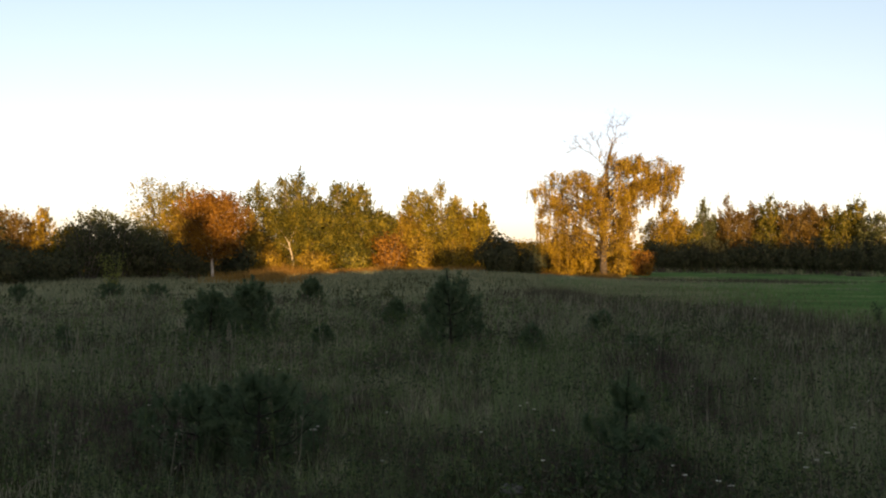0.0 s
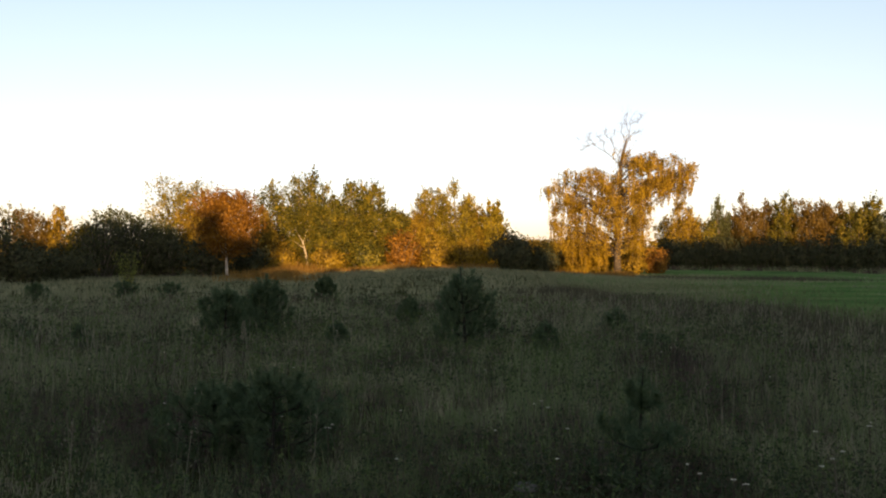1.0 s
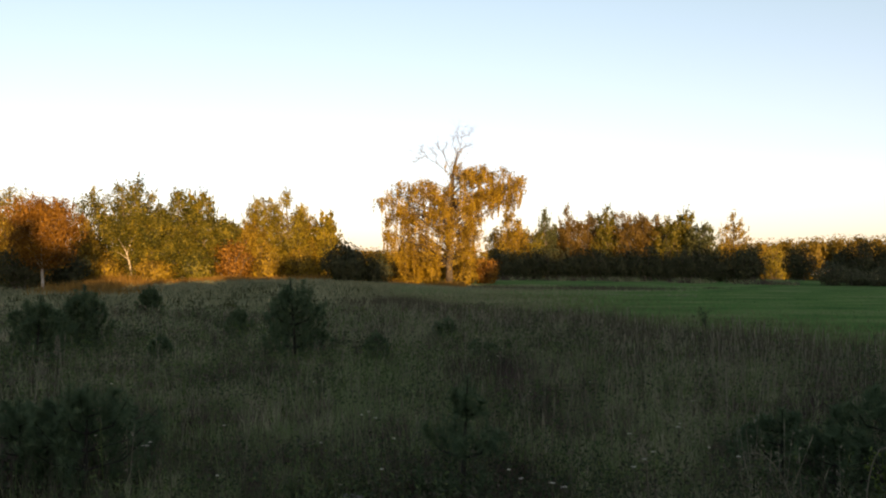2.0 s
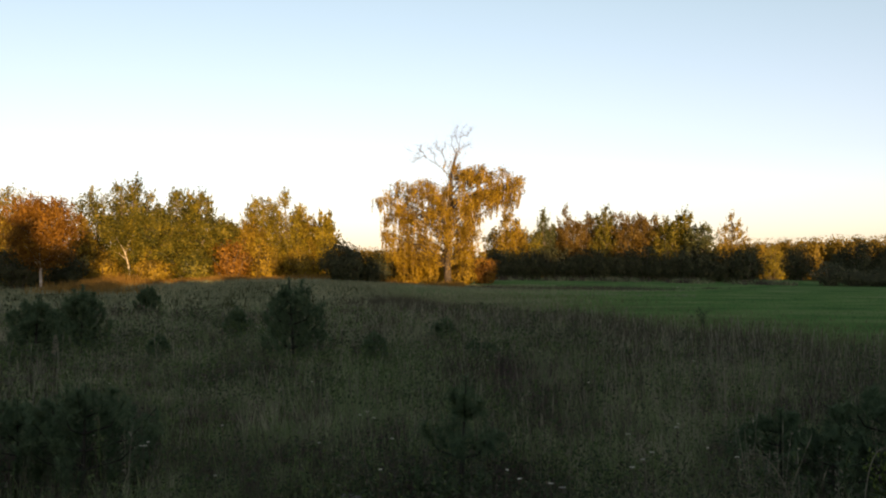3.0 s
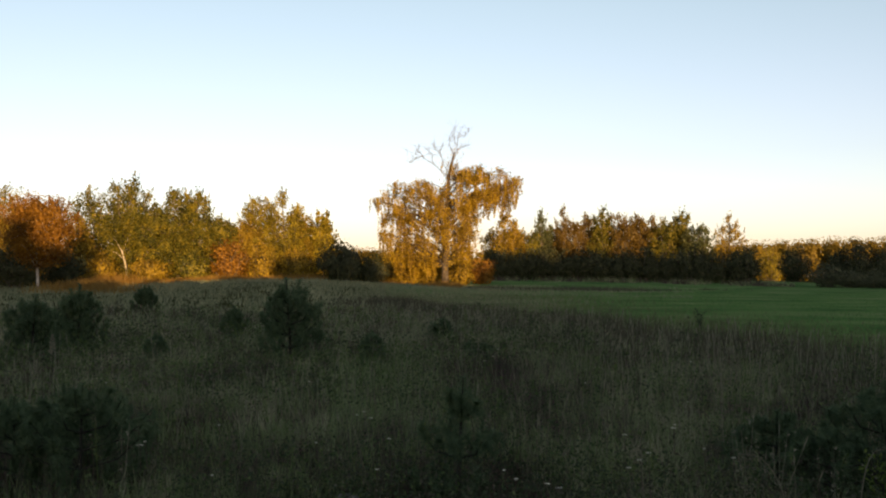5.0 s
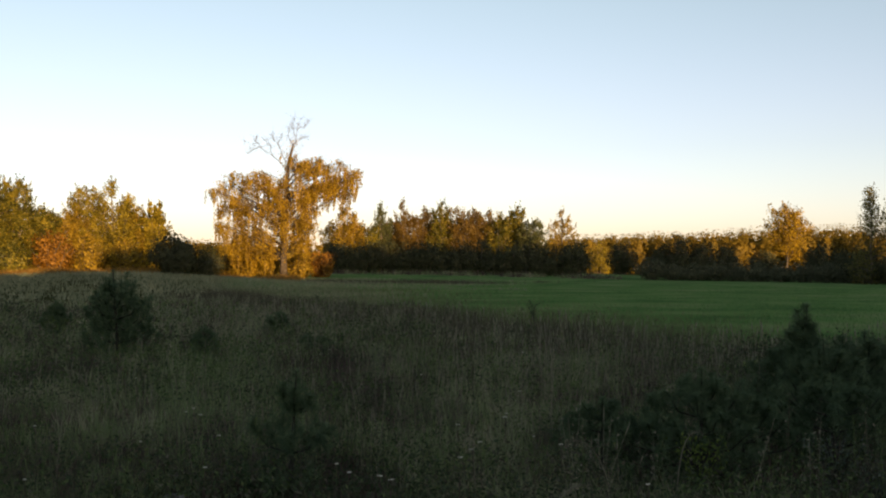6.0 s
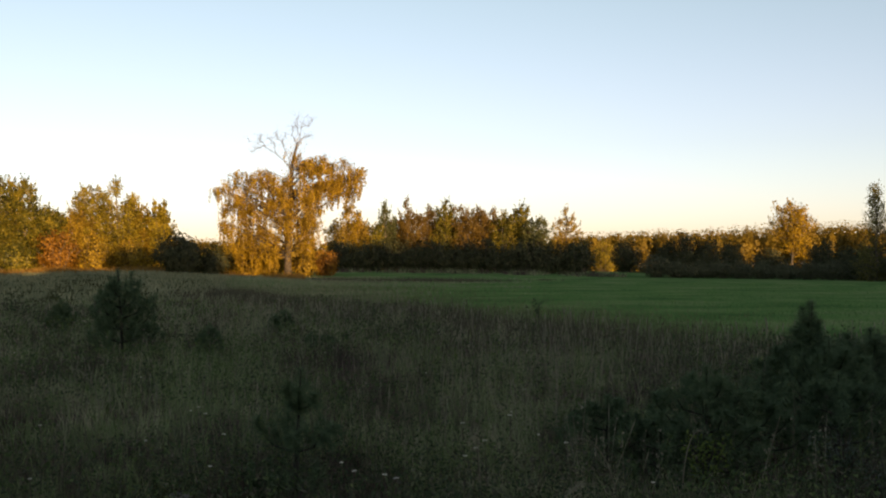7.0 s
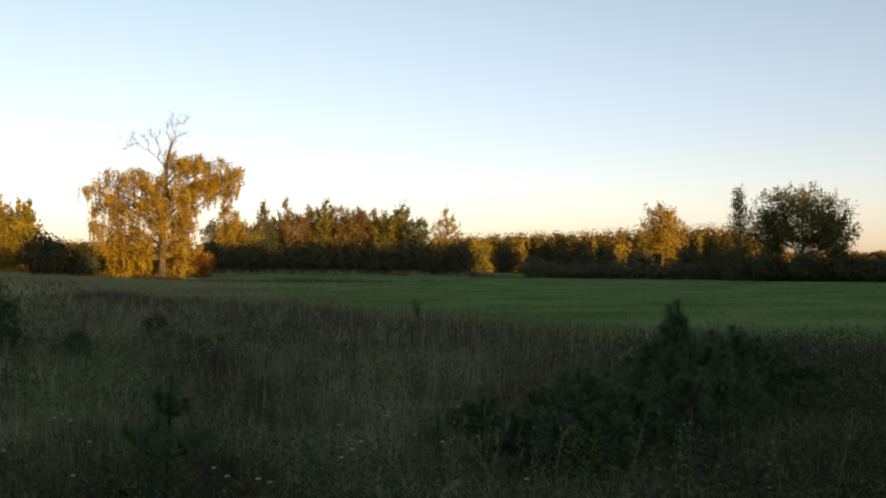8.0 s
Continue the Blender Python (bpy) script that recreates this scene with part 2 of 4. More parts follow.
def leaves(name, centre, size, rng, droop=0.0, slim=0.55, out=None, stir=0.6):
    """One small diamond-shaped leaf at each centre; out: the way that its face tends to turn."""
    n = len(centre)
    face = unit(rng, n)
    if out is not None:
        face = face * stir + out / (np.linalg.norm(out, axis=1)[:, None] + 1e-9)
    a = np.cross(face, unit(rng, n))
    a[:, 2] -= droop * 1.5
    a /= np.linalg.norm(a, axis=1)[:, None] + 1e-9
    b = np.cross(a, face)
    b /= np.linalg.norm(b, axis=1)[:, None] + 1e-9
    s = (size * rng.uniform(0.6, 1.35, n))[:, None]
    v = np.stack([centre - a * s * 0.5, centre + b * s * slim * 0.5, centre + a * s * 0.5, centre - b * s * slim * 0.5], axis=1)
    return mesh_of(name, v, np.arange(4 * n).reshape(n, 4), 4)


def smooth01(a, b, v):
    u = np.clip((v - a) / (b - a), 0, 1)
    return u * u * (3 - 2 * u)


def lie(x, y):
    """The height of the ground: level near by, with a low swell before the woods."""
    rise = 0.60 * smooth01(40, 105, y) * smooth01(24, -4, x) * smooth01(-60, -14, x)
    swell = 0.60 * np.exp(-0.5 * (((x - 1.5) / 8.5) ** 2 + ((y - 88) / 20) ** 2))
    return rise + swell + 0.85 * smooth01(92, 134, y) * smooth01(8, 28, x) * smooth01(92, 62, x)


def polar(az, d):
    return d * math.sin(radians(az)), d * math.cos(radians(az))


def patchy(x, y, s):
    """A smooth field of patches between 0 and 1."""
    return 0.5 + 0.25 * (np.sin(x / s + 1.3 * np.sin(y / s * 0.7)) + np.sin(y / s * 1.1 + 1.7 * np.sin(x / s * 0.6 + 2.0)))


# ---- ground ----
def build_ground():
    rings = np.concatenate([[0.0], np.geomspace(1.5, 2600, 70)])
    seg = 160
    ang = np.arange(seg) * 2 * math.pi / seg
    x = rings[:, None] * np.sin(ang)[None, :]
    y = rings[:, None] * np.cos(ang)[None, :]
    z = lie(x, y) - 0.004 + 0.03 * (patchy(x, y, 3.0) - 0.5) * smooth01(2, 12, rings)[:, None]
    i = np.arange(len(rings) - 1)[:, None] * seg
    j = np.arange(seg)[None, :]
    j2 = (j + 1) % seg
    f = np.stack([i + j, i + seg + j, i + seg + j2, i + j2], axis=-1)
    ob = put("ground", mesh_of("ground", np.stack([x, y, z], axis=-1), f, 4), SOIL, None, "rough meadow ground under tall uncut autumn grass", True)
    tagged(ob, "", "ground", "", "structure")


def field_edge(y):
    """Where the mown field begins, in x, at a distance y ahead."""
    return 6.0 + 4.0 * smooth01(52, 20, y) + 9.0 * smooth01(16, 4, y) + 3.0 * smooth01(14.5, 11.5, y) + 3.0 * smooth01(45, 95, y) + 6.0 * smooth01(84, 112, y)


def build_field():
    ys = np.linspace(-30, 152, 120)
    us = np.linspace(0, 1, 40) ** 1.6
    x0 = field_edge(ys)
    x = x0[:, None] + us[None, :] * (230 - x0[:, None])
    y = np.repeat(ys[:, None], 40, axis=1)
    z = lie(x, y) + 0.035 + 0.03 * (patchy(x, y, 5.0) - 0.5)
    i = np.arange(119)[:, None] * 40
    j = np.arange(39)[None, :]
    f = np.stack([i + j, i + j + 1, i + 41 + j, i + 40 + j], axis=-1)
    ob = put("field", mesh_of("field", np.stack([x, y, z], axis=-1), f, 4), TURF, None, "short bright green mown hayfield beyond the tall grass", True)
    tagged(ob, "", "field", "", "structure")


build_ground()
build_field()


# ---- grass ----
def blades(name, x, y, height, width, rng, lean=0.35, two=True):
    n = len(x)
    z = lie(x, y) - 0.02
    root = np.stack([x, y, z], axis=1)
    th = rng.uniform(0, 2 * math.pi, n)
    side = np.stack([np.cos(th), np.sin(th), np.zeros(n)], axis=1) * (width * 0.5)[:, None]
    ph = rng.uniform(0, 2 * math.pi, n)
    off = np.stack([np.cos(ph), np.sin(ph), np.zeros(n)], axis=1) * (height * lean * rng.uniform(0.1, 1.3, n))[:, None]
    up = np.zeros((n, 3))
    up[:, 2] = height
    tip = root + up + off
    if not two:
        return mesh_of(name, np.stack([root - side, root + side, tip], axis=1), np.arange(3 * n).reshape(n, 3), 3)
    mid = root + up * 0.58 + off * 0.3
    v = np.stack([root - side, root + side, mid + side * 0.8, tip, mid - side * 0.8], axis=1)
    f = np.arange(n)[:, None, None] * 5 + np.array([[0, 1, 2], [0, 2, 4], [4, 2, 3]])[None]
    return mesh_of(name, v, f.reshape(-1, 3), 3)


def wedge(rng, n, near, far, az0=-36.0, az1=62.0):
    d = np.sqrt(rng.uniform(near * near, far * far, n))
    a = np.radians(rng.uniform(az0, az1, n))
    return d * np.sin(a), d * np.cos(a)


STONE_AT = polar(4.1, 6.85)
# young pines: bearing, distance, height, width
PINES = ((0.57, 17.2, 1.68, 1.36), (-11.3, 20.5, 1.52, 1.15), (-13.7, 18.2, 1.36, 1.25), (-10.9, 7.5, 0.88, 1.25), (-14.2, 7.8, 0.76, 1.15), (10.6, 6.6, 0.99, 0.66), (-2.75, 22.5, 0.95, 0.75), (-7.8, 40, 1.25, 1.1), (5.3, 15.8, 0.76, 0.5),
         (9.5, 22.3, 0.68, 0.5), (-7.1, 17.6, 0.62, 0.5), (-21.5, 18.7, 0.55, 0.4), (-24.7, 20.0, 0.5, 0.45), (-16.7, 43, 0.9, 1.4), (-23.8, 46, 0.85, 1.2), (11.2, 17.0, 0.5, 0.4), (-9.0, 8.1, 0.62, 0.8), (-19.2, 46, 0.9, 1.5),
         (39.55, 9.6, 1.38, 0.46), (40.9, 9.2, 1.03, 1.3), (38.9, 9.8, 1.0, 0.9), (34.3, 7.6, 0.92, 1.15), (28.7, 7.6, 0.66, 0.8), (43.0, 10.2, 1.08, 1.4), (41.2, 8.4, 0.80, 1.3), (36.6, 7.9, 0.68, 1.1), (46.0, 10.5, 0.70, 1.2), (31.6, 7.2, 0.60, 0.9), (1.9, 17.6, 0.7, 0.8), (11.9, 16.2, 0.5, 0.6), (8.9, 21.4, 0.6, 0.4))


def clear_of_pines(x, y):
    """True where no young pine darkens the ground or stands close behind."""
    free = np.ones(len(x), dtype=bool)
    for az, d, _, w in PINES:
        px, py = polar(az, d)
        if d < 12 and d != 6.6:
            free &= np.hypot(x - px, (y - py + 0.25) * 0.8) > 0.46 * w
    return free




def build_grass():
    rng = np.random.default_rng(11)
    for near, far, n, w, two, tuft in ((0.8, 3.2, 16000, 0.006, True, 12), (3.2, 9.0, 104000, 0.006, True, 14), (9.0, 18.0, 140000, 0.012, False, 14), (18.0, 40.0, 78000, 0.022, False, 8), (18.0, 40.0, 60000, 0.022, False, 8), (40.0, 98.0, 105000, 0.065, False, 4)):
        m = n // tuft
        tx, ty = wedge(rng, m, near, far)
        keep = tx < field_edge(ty) + rng.normal(0, 0.5, m)
        keep &= np.hypot(tx - STONE_AT[0], ty - STONE_AT[1] + 0.55) > 0.62
        keep &= (patchy(tx * 1.3 + 4, ty, 0.85) + 0.45 * patchy(tx, ty - 7, 2.9) > rng.uniform(0.25, 0.85, m)) | (np.hypot(tx, ty) > 16)
        keep &= clear_of_pines(tx, ty) | (rng.uniform(0, 1, m) < 0.30)
        tx, ty = tx[keep], ty[keep]
        m = len(tx)
        p = patchy(tx, ty, 1.7) * 0.55 + patchy(tx + 9, ty - 4, 0.6) * 0.45
        size = np.minimum((0.10 + 0.46 * p ** 1.3) * rng.lognormal(-0.08, 0.32, m), np.minimum(0.08 + 0.045 * np.hypot(tx, ty), 0.62 - 0.003 * np.hypot(tx, ty)))
        who = np.repeat(np.arange(m), tuft)
        th = rng.uniform(0, 2 * math.pi, len(who))
        r = np.abs(rng.normal(0, 1, len(who))) * (0.04 + 0.0035 * np.hypot(tx, ty))[who]
        x, y = tx[who] + np.cos(th) * r, ty[who] + np.sin(th) * r
        h = size[who] * rng.uniform(0.45, 1.1, len(who))
        ob = put("meadow_grass", blades("meadow_grass", x, y, h, np.full(len(x), w), rng, 0.42, two), HAZED if n in (60000, 105000) else GRASS)
        tagged(ob, "tall uncut olive and brown meadow grass standing on rough ground", "grass", "meadow", "stuff")
    # small pale seed specks over the grass
    n = 22000
    d = 3.2 + 24 * rng.uniform(0, 1, n) ** 1.7
    a = np.radians(rng.uniform(-36, 62, n))
    x, y = d * np.sin(a), d * np.cos(a)
    keep = (x < field_edge(y) - 0.2) & (patchy(x - 1, y + 3, 0.9) > rng.uniform(0.1, 1.0, n))
    x, y, d = x[keep], y[keep], d[keep]
    c = np.stack([x, y, rng.uniform(0.22, 0.62, len(x)) * (0.55 + 0.6 * patchy(x, y, 1.7))], axis=1)
    ob = put("seed_heads", leaves("seed_heads", c, 0.010 + d * 0.0009, rng, 0.3, 0.4), DRY)
    tagged(ob, "fine pale seed heads over the meadow grass", "seed heads", "meadow", "stuff")
    # stalks with seed heads
    for near, far, n, w in ((6.4, 14.0, 4800, 0.0027), (14.0, 34.0, 6800, 0.0066)):
        x, y = wedge(rng, n, near, far)
        keep = clear_of_pines(x, y) & (x < field_edge(y) - 0.3) & (patchy(x - 3, y + 5, 2.6) + 0.25 * smooth01(0, 6, x) > rng.uniform(0.3, 1.0, n)) & ((np.arctan2(x, y) < 0.53) | (np.hypot(x, y) > 9.5))
        x, y = x[keep], y[keep]
        n = len(x)
        h = rng.uniform(0.38, 0.8, n)
        z = lie(x, y)
        lx, ly = rng.normal(0, 0.09, n), rng.normal(0, 0.09, n)
        root, top = np.stack([x, y, z], axis=1), np.stack([x + lx, y + ly, z + h], axis=1)
        th = rng.uniform(0, math.pi, n)
        side = np.stack([np.cos(th), np.sin(th), np.zeros(n)], axis=1) * w * 0.5
        plume = top - (top - root) * 0.22
        wide = side * 3.0
        v = np.concatenate([np.stack([root - side, root + side, plume + side, plume - side], axis=1),
                            np.stack([plume, (plume + top) / 2 + wide, top, (plume + top) / 2 - wide], axis=1)])
        ob = put("dry_grass", mesh_of("dry_grass", v, np.arange(8 * n).reshape(2 * n, 4), 4), DRY)
        tagged(ob, "pale dry grass stalks with seed heads among the meadow grass", "dry grass", "meadow", "stuff")
    # brown weeds along the field's edge
    n = 15000
    y = rng.uniform(9, 50, n)
    x = field_edge(y) - np.abs(rng.normal(0, 1.6, n)) + 0.2
    h = rng.uniform(0.12, 0.62, n) * (0.7 + 0.6 * patchy(x, y, 1.4))
    ob = put("brown_weeds", blades("brown_weeds", x, y, h, rng.uniform(0.008, 0.026, n), rng, 0.5, False), HEATH)
    tagged(ob, "dark brown withered weeds along the edge of the green field", "weeds", "meadow", "stuff")
    # dark withered patches out in the meadow
    m = 46
    a, d = np.radians(rng.uniform(-28, 50, m)), 7 + 30 * rng.uniform(0, 1, m) ** 1.3
    who = np.repeat(np.arange(m), 90)
    x = (d * np.sin(a))[who] + rng.normal(0, 0.9, len(who)) * (0.25 + 0.03 * d[who])
    y = (d * np.cos(a))[who] + rng.normal(0, 0.9, len(who)) * (0.25 + 0.05 * d[who])
    keep = x < field_edge(y) - 0.2
    x, y, dd = x[keep], y[keep], d[who][keep]
    ob = put("brown_weeds", blades("brown_weeds", x, y, rng.uniform(0.2, 0.55, len(x)), 0.004 + 0.0008 * dd, rng, 0.3, False), HEATH)
    tagged(ob, "dark withered weeds in patches in the meadow", "weeds", "meadow", "stuff")
    # the same meadow on the other sides of the viewer
    n = 26000
    d, a = 1.2 + 26 * rng.uniform(0, 1, n) ** 0.7, np.radians(rng.uniform(62, 324, n))
    x, y = d * np.sin(a), d * np.cos(a)
    keep = x < np.maximum(field_edge(y), 9.0)
    x, y = x[keep], y[keep]
    ob = put("meadow_grass", blades("meadow_grass", x, y, rng.uniform(0.12, 0.45, len(x)), np.full(len(x), 0.014), rng, 0.42, False), GRASS)
    tagged(ob, "tall uncut olive and brown meadow grass standing on rough ground", "grass", "meadow", "stuff")
    # tall sallow grass at the foot of the sunlit trees
    n = 34000
    a, d = np.radians(rng.uniform(-13.5, 10.5, n)), rng.normal(99, 4.5, n)
    x, y = d * np.sin(a), d * np.cos(a)
    keep = patchy(x, y * 0.5, 2.1) + 0.3 * smooth01(-2, -10, x) > rng.uniform(0.1, 1.0, n)
    x, y, d = x[keep], y[keep], d[keep]
    hs = rng.uniform(0.25, 1.0, len(x)) * (0.35 + 0.8 * smooth01(88, 100, d)) * (0.7 + 0.8 * patchy(x, y * 0.4, 1.3)) * (0.55 + 0.45 * smooth01(-11, -15, x))
    ob = put("sallow_grass", blades("sallow_grass", x, y, hs, np.full(len(x), 0.05), rng, 0.5, False), SALLOW)
    tagged(ob, "tall sallow grass below the trees, coloured warm for the last sun", "grass", "meadow", "stuff")
    # and a patch of it that reaches out into the meadow
    n = 9000
    a, d = np.radians(rng.normal(-11.0, 1.3, n)), rng.uniform(66, 96, n)
    x, y = d * np.sin(a), d * np.cos(a)
    keep = patchy(x, y * 0.5, 1.6) > rng.uniform(0.15, 1.0, n)
    x, y = x[keep], y[keep]
    ob = put("sallow_grass", blades("sallow_grass", x, y, rng.uniform(0.3, 0.95, len(x)), np.full(len(x), 0.05), rng, 0.5, False), SALLOW)
    tagged(ob, "patch of tall sallow grass, coloured warm for the last sun", "grass", "meadow", "stuff")
    # paler fresh tufts out in the open meadow
    m = 190
    a, d = np.radians(rng.normal(6.5, 3.6, m)), 7.4 + 9 * rng.uniform(0, 1, m) ** 1.2
    who = np.repeat(np.arange(m), 14)
    x = (d * np.sin(a))[who] + rng.normal(0, 0.07, len(who))
    y = (d * np.cos(a))[who] + rng.normal(0, 0.07, len(who))
    ob = put("fresh_grass", blades("fresh_grass", x, y, rng.uniform(0.15, 0.5, len(x)), 0.003 + 0.0005 * d[who], rng, 0.3), FRESH)
    tagged(ob, "pale green fresh grass tufts in the open meadow", "grass", "meadow", "stuff")
    # leafy herbs between the blades
    n = 76000
    x, y = wedge(rng, n, 3.0, 16.0)
    keep = clear_of_pines(x, y) & (x < field_edge(y) - 0.2) & (patchy(x + 2, y + 1, 0.45) > rng.uniform(0.25, 1.0, n))
    x, y = x[keep], y[keep]
    c = np.stack([x, y, rng.uniform(0.08, 0.55, len(x)) * (0.5 + 0.6 * patchy(x, y, 1.1))], axis=1)
    ob = put("meadow_herbs", leaves("meadow_herbs", c, 0.012 + 0.002 * np.hypot(x, y), rng, 0.0, 0.5), HERB)
    tagged(ob, "small leafy green and brown herbs between the grass", "herbs", "meadow", "stuff")
    # bushy forbs that stand in clumps; the nearest dark rows imitate shade in the grass
    for leaf, groups, each, az0, az1, near, far in ((HERB, 85, 15, -32, 54, 4.6, 30), (SHADEHERB, 105, 16, -32, 54, 4.6, 32), (HEATH, 70, 13, -32, 54, 5.0, 34), (SHADEHERB, 22, 12, 30, 52, 5.2, 5.5), (HEATH, 18, 12, 28, 52, 6.0, 6.0), (SHADEHERB, 26, 13, -30, 54, 4.6, 3.0), (HEATH, 16, 13, -30, 54, 4.6, 4.0), (HERB, 14, 12, 30, 52, 5.0, 5.0), (SHADEHERB, 18, 14, 17, 27, 4.4, 2.0), (HEATH, 10, 14, 17, 27, 4.4, 2.0), (SHADEHERB, 30, 14, 41, 53, 8.0, 4.5), (HEATH, 20, 14, 41, 53, 8.0, 4.5), (HEATH, 34, 16, 37, 54, 12.5, 4.0), (SHADEHERB, 30, 16, 37, 54, 12.5, 4.0)):
        d = np.repeat(near + far * rng.uniform(0, 1, groups) ** 1.5, each)
        a = np.radians(np.repeat(rng.uniform(az0, az1, groups), each))
        m = len(d)
        tx, ty = d * np.sin(a) + rng.normal(0, 1, m) * (0.3 + 0.035 * d), d * np.cos(a) + rng.normal(0, 1, m) * (0.2 + 0.05 * d)
        d = np.hypot(tx, ty)
        keep = (tx < field_edge(ty) - 0.3) & (d > 4.2) & clear_of_pines(tx, ty)
        tx, ty, d = tx[keep], ty[keep], d[keep]
        who = np.repeat(np.arange(len(tx)), 20)
        hh = rng.uniform(0.28, 0.62, len(tx)) * np.where(d < 9, 0.68, 1.0)
        rr = rng.uniform(0.07, 0.22, len(tx))
        up = rng.uniform(0.15, 1, len(who)) ** 0.7
        c = np.stack([tx[who] + np.clip(rng.normal(0, 1, len(who)), -1.8, 1.8) * rr[who] * (0.5 + 0.6 * up), ty[who] + np.clip(rng.normal(0, 1, len(who)), -1.8, 1.8) * rr[who] * (0.5 + 0.6 * up), up * hh[who]], axis=1)
        c[:, 2] += lie(c[:, 0], c[:, 1])
        ob = put("forbs", leaves("forbs", c, (0.021 + 0.0021 * d)[who], rng, 0.0, 0.45), leaf)
        tagged(ob, "bushy green and withered forbs in clumps, nearest dark ones added as shade", "forbs", "meadow", "stuff")
    # upright weed stems with leaves and seed clusters along the top
    for leaf, m in ((HEATH, 380), (HERB, 420), (DRY, 300)):
        d = 6.0 + 26 * rng.uniform(0, 1, m) ** 1.5
        a = np.radians(rng.uniform(-32, 58, m))
        tx, ty = d * np.sin(a), d * np.cos(a)
        keep = tx < field_edge(ty) - 0.3
        tx, ty, d = tx[keep], ty[keep], d[keep]
        m = len(tx)
        hh = rng.uniform(0.4, 0.75, m)
        lx, ly = rng.normal(0, 0.07, m), rng.normal(0, 0.07, m)
        root, top = np.stack([tx, ty, lie(tx, ty)], axis=1), np.stack([tx + lx, ty + ly, lie(tx, ty) + hh], axis=1)
        th = rng.uniform(0, math.pi, m)
        side = np.stack([np.cos(th), np.sin(th), np.zeros(m)], axis=1) * (0.0016 + 0.00025 * d)[:, None]
        stems = np.stack([root - side, root + side, top + side * 0.5, top - side * 0.5], axis=1)
        who = np.repeat(np.arange(m), 22)
        f = rng.uniform(0.45, 1.0, len(who))
        c = root[who] + (top - root)[who] * f[:, None] + rng.normal(0, 1, (len(who), 3)) * np.array([0.03, 0.03, 0.015])
        sz = (0.007 + 0.0007 * d)[who][:, None] * rng.uniform(0.6, 1.4, (len(who), 1))
        p, q = unit(rng, len(who)), unit(rng, len(who))
        bits = np.stack([c - p * sz, c + q * sz * 0.5, c + p * sz, c - q * sz * 0.5], axis=1)
        v = np.concatenate([stems, bits])
        ob = put("weed_stems", mesh_of("weed_stems", v, np.arange(len(v) * 4).reshape(-1, 4), 4), leaf)
        tagged(ob, "upright weed stems with seed clusters above the grass", "weeds", "meadow", "stuff")
    # withered weeds far out in the field
    n = 9000
    a, d = np.radians(rng.normal(16.5, 3.6, n)), rng.normal(99, 3.6, n)
    x, y = d * np.sin(a), d * np.cos(a)
    keep = patchy(x, y, 2.4) > rng.uniform(0.2, 1.0, n)
    x, y = x[keep], y[keep]
    ob = put("brown_weeds", blades("brown_weeds", x, y, rng.uniform(0.15, 0.5, len(x)), np.full(len(x), 0.06), rng, 0.4, False), HEATH)
    tagged(ob, "withered brown weeds on a strip across the green field", "weeds", "field", "stuff")
    n = 6500
    a = rng.uniform(11.5, 29.5, n)
    d = 132 - (a - 12) * 0.5 + rng.normal(-2.0, 1.2, n)
    x, y = d * np.sin(np.radians(a)), d * np.cos(np.radians(a))
    keep = patchy(x, y, 1.5) > rng.uniform(0.0, 1.0, n)
    x, y = x[keep], y[keep]
    ob = put("rank_grass", blades("rank_grass", x, y, rng.uniform(0.25, 0.9, len(x)), np.full(len(x), 0.08), rng, 0.4, False), GRASS)
    tagged(ob, "rank uncut grass at the foot of the far bushes", "grass", "field", "stuff")
    # dull rough grass where the meadow runs out into the field
    n = 60000
    a, d = rng.uniform(2, 24, n), 26 + 86 * rng.uniform(0, 1, n) ** 1.2
    x, y = d * np.sin(np.radians(a)), d * np.cos(np.radians(a))
    keep = (x > field_edge(y) - 1.0) & (1.15 - smooth01(7, 21, a) + 0.5 * (patchy(x, y, 3.5) - 0.5) > rng.uniform(0.15, 1.15, n))
    x, y, d = x[keep], y[keep], d[keep]
    ob = put("rough_grass", blades("rough_grass", x, y, rng.uniform(0.10, 0.34, len(x)), 0.010 + d * 0.0006, rng, 0.5, False), HAZED)
    tagged(ob, "dull olive rough grass thinning out into the mown field", "grass", "field", "stuff")
    n = 42000
    y = 9 + 55 * rng.uniform(0, 1, n) ** 1.3
    off = np.abs(rng.normal(0, 1, n)) * (1.2 + 0.09 * y)
    x = field_edge(y) + off - 0.4
    keep = patchy(x, y, 2.2) + 0.3 > rng.uniform(0, 1, n)
    x, y = x[keep], y[keep]
    d = np.hypot(x, y)
    ob = put("rough_grass", blades("rough_grass", x, y, rng.uniform(0.08, 0.26, len(x)), 0.007 + d * 0.0006, rng, 0.6, False), STRAW)
    tagged(ob, "dull brownish rough grass along the near edge of the mown field", "grass", "field", "stuff")
    # stubble of the field
    n = 120000
    d = 11 + 75 * rng.uniform(0, 1, n) ** 1.6
    a = np.radians(rng.uniform(2, 62, n))
    x, y = d * np.sin(a), d * np.cos(a)
    keep = x > field_edge(y) - 0.2
    x, y, d = x[keep], y[keep], d[keep]
    ob = put("field_grass", blades("field_grass", x, y, rng.uniform(0.06, 0.15, len(x)), 0.008 + d * 0.0006, rng, 0.5, False), LUSH)
    tagged(ob, "short fresh green grass of the mown field", "grass", "field", "stuff")


build_grass()


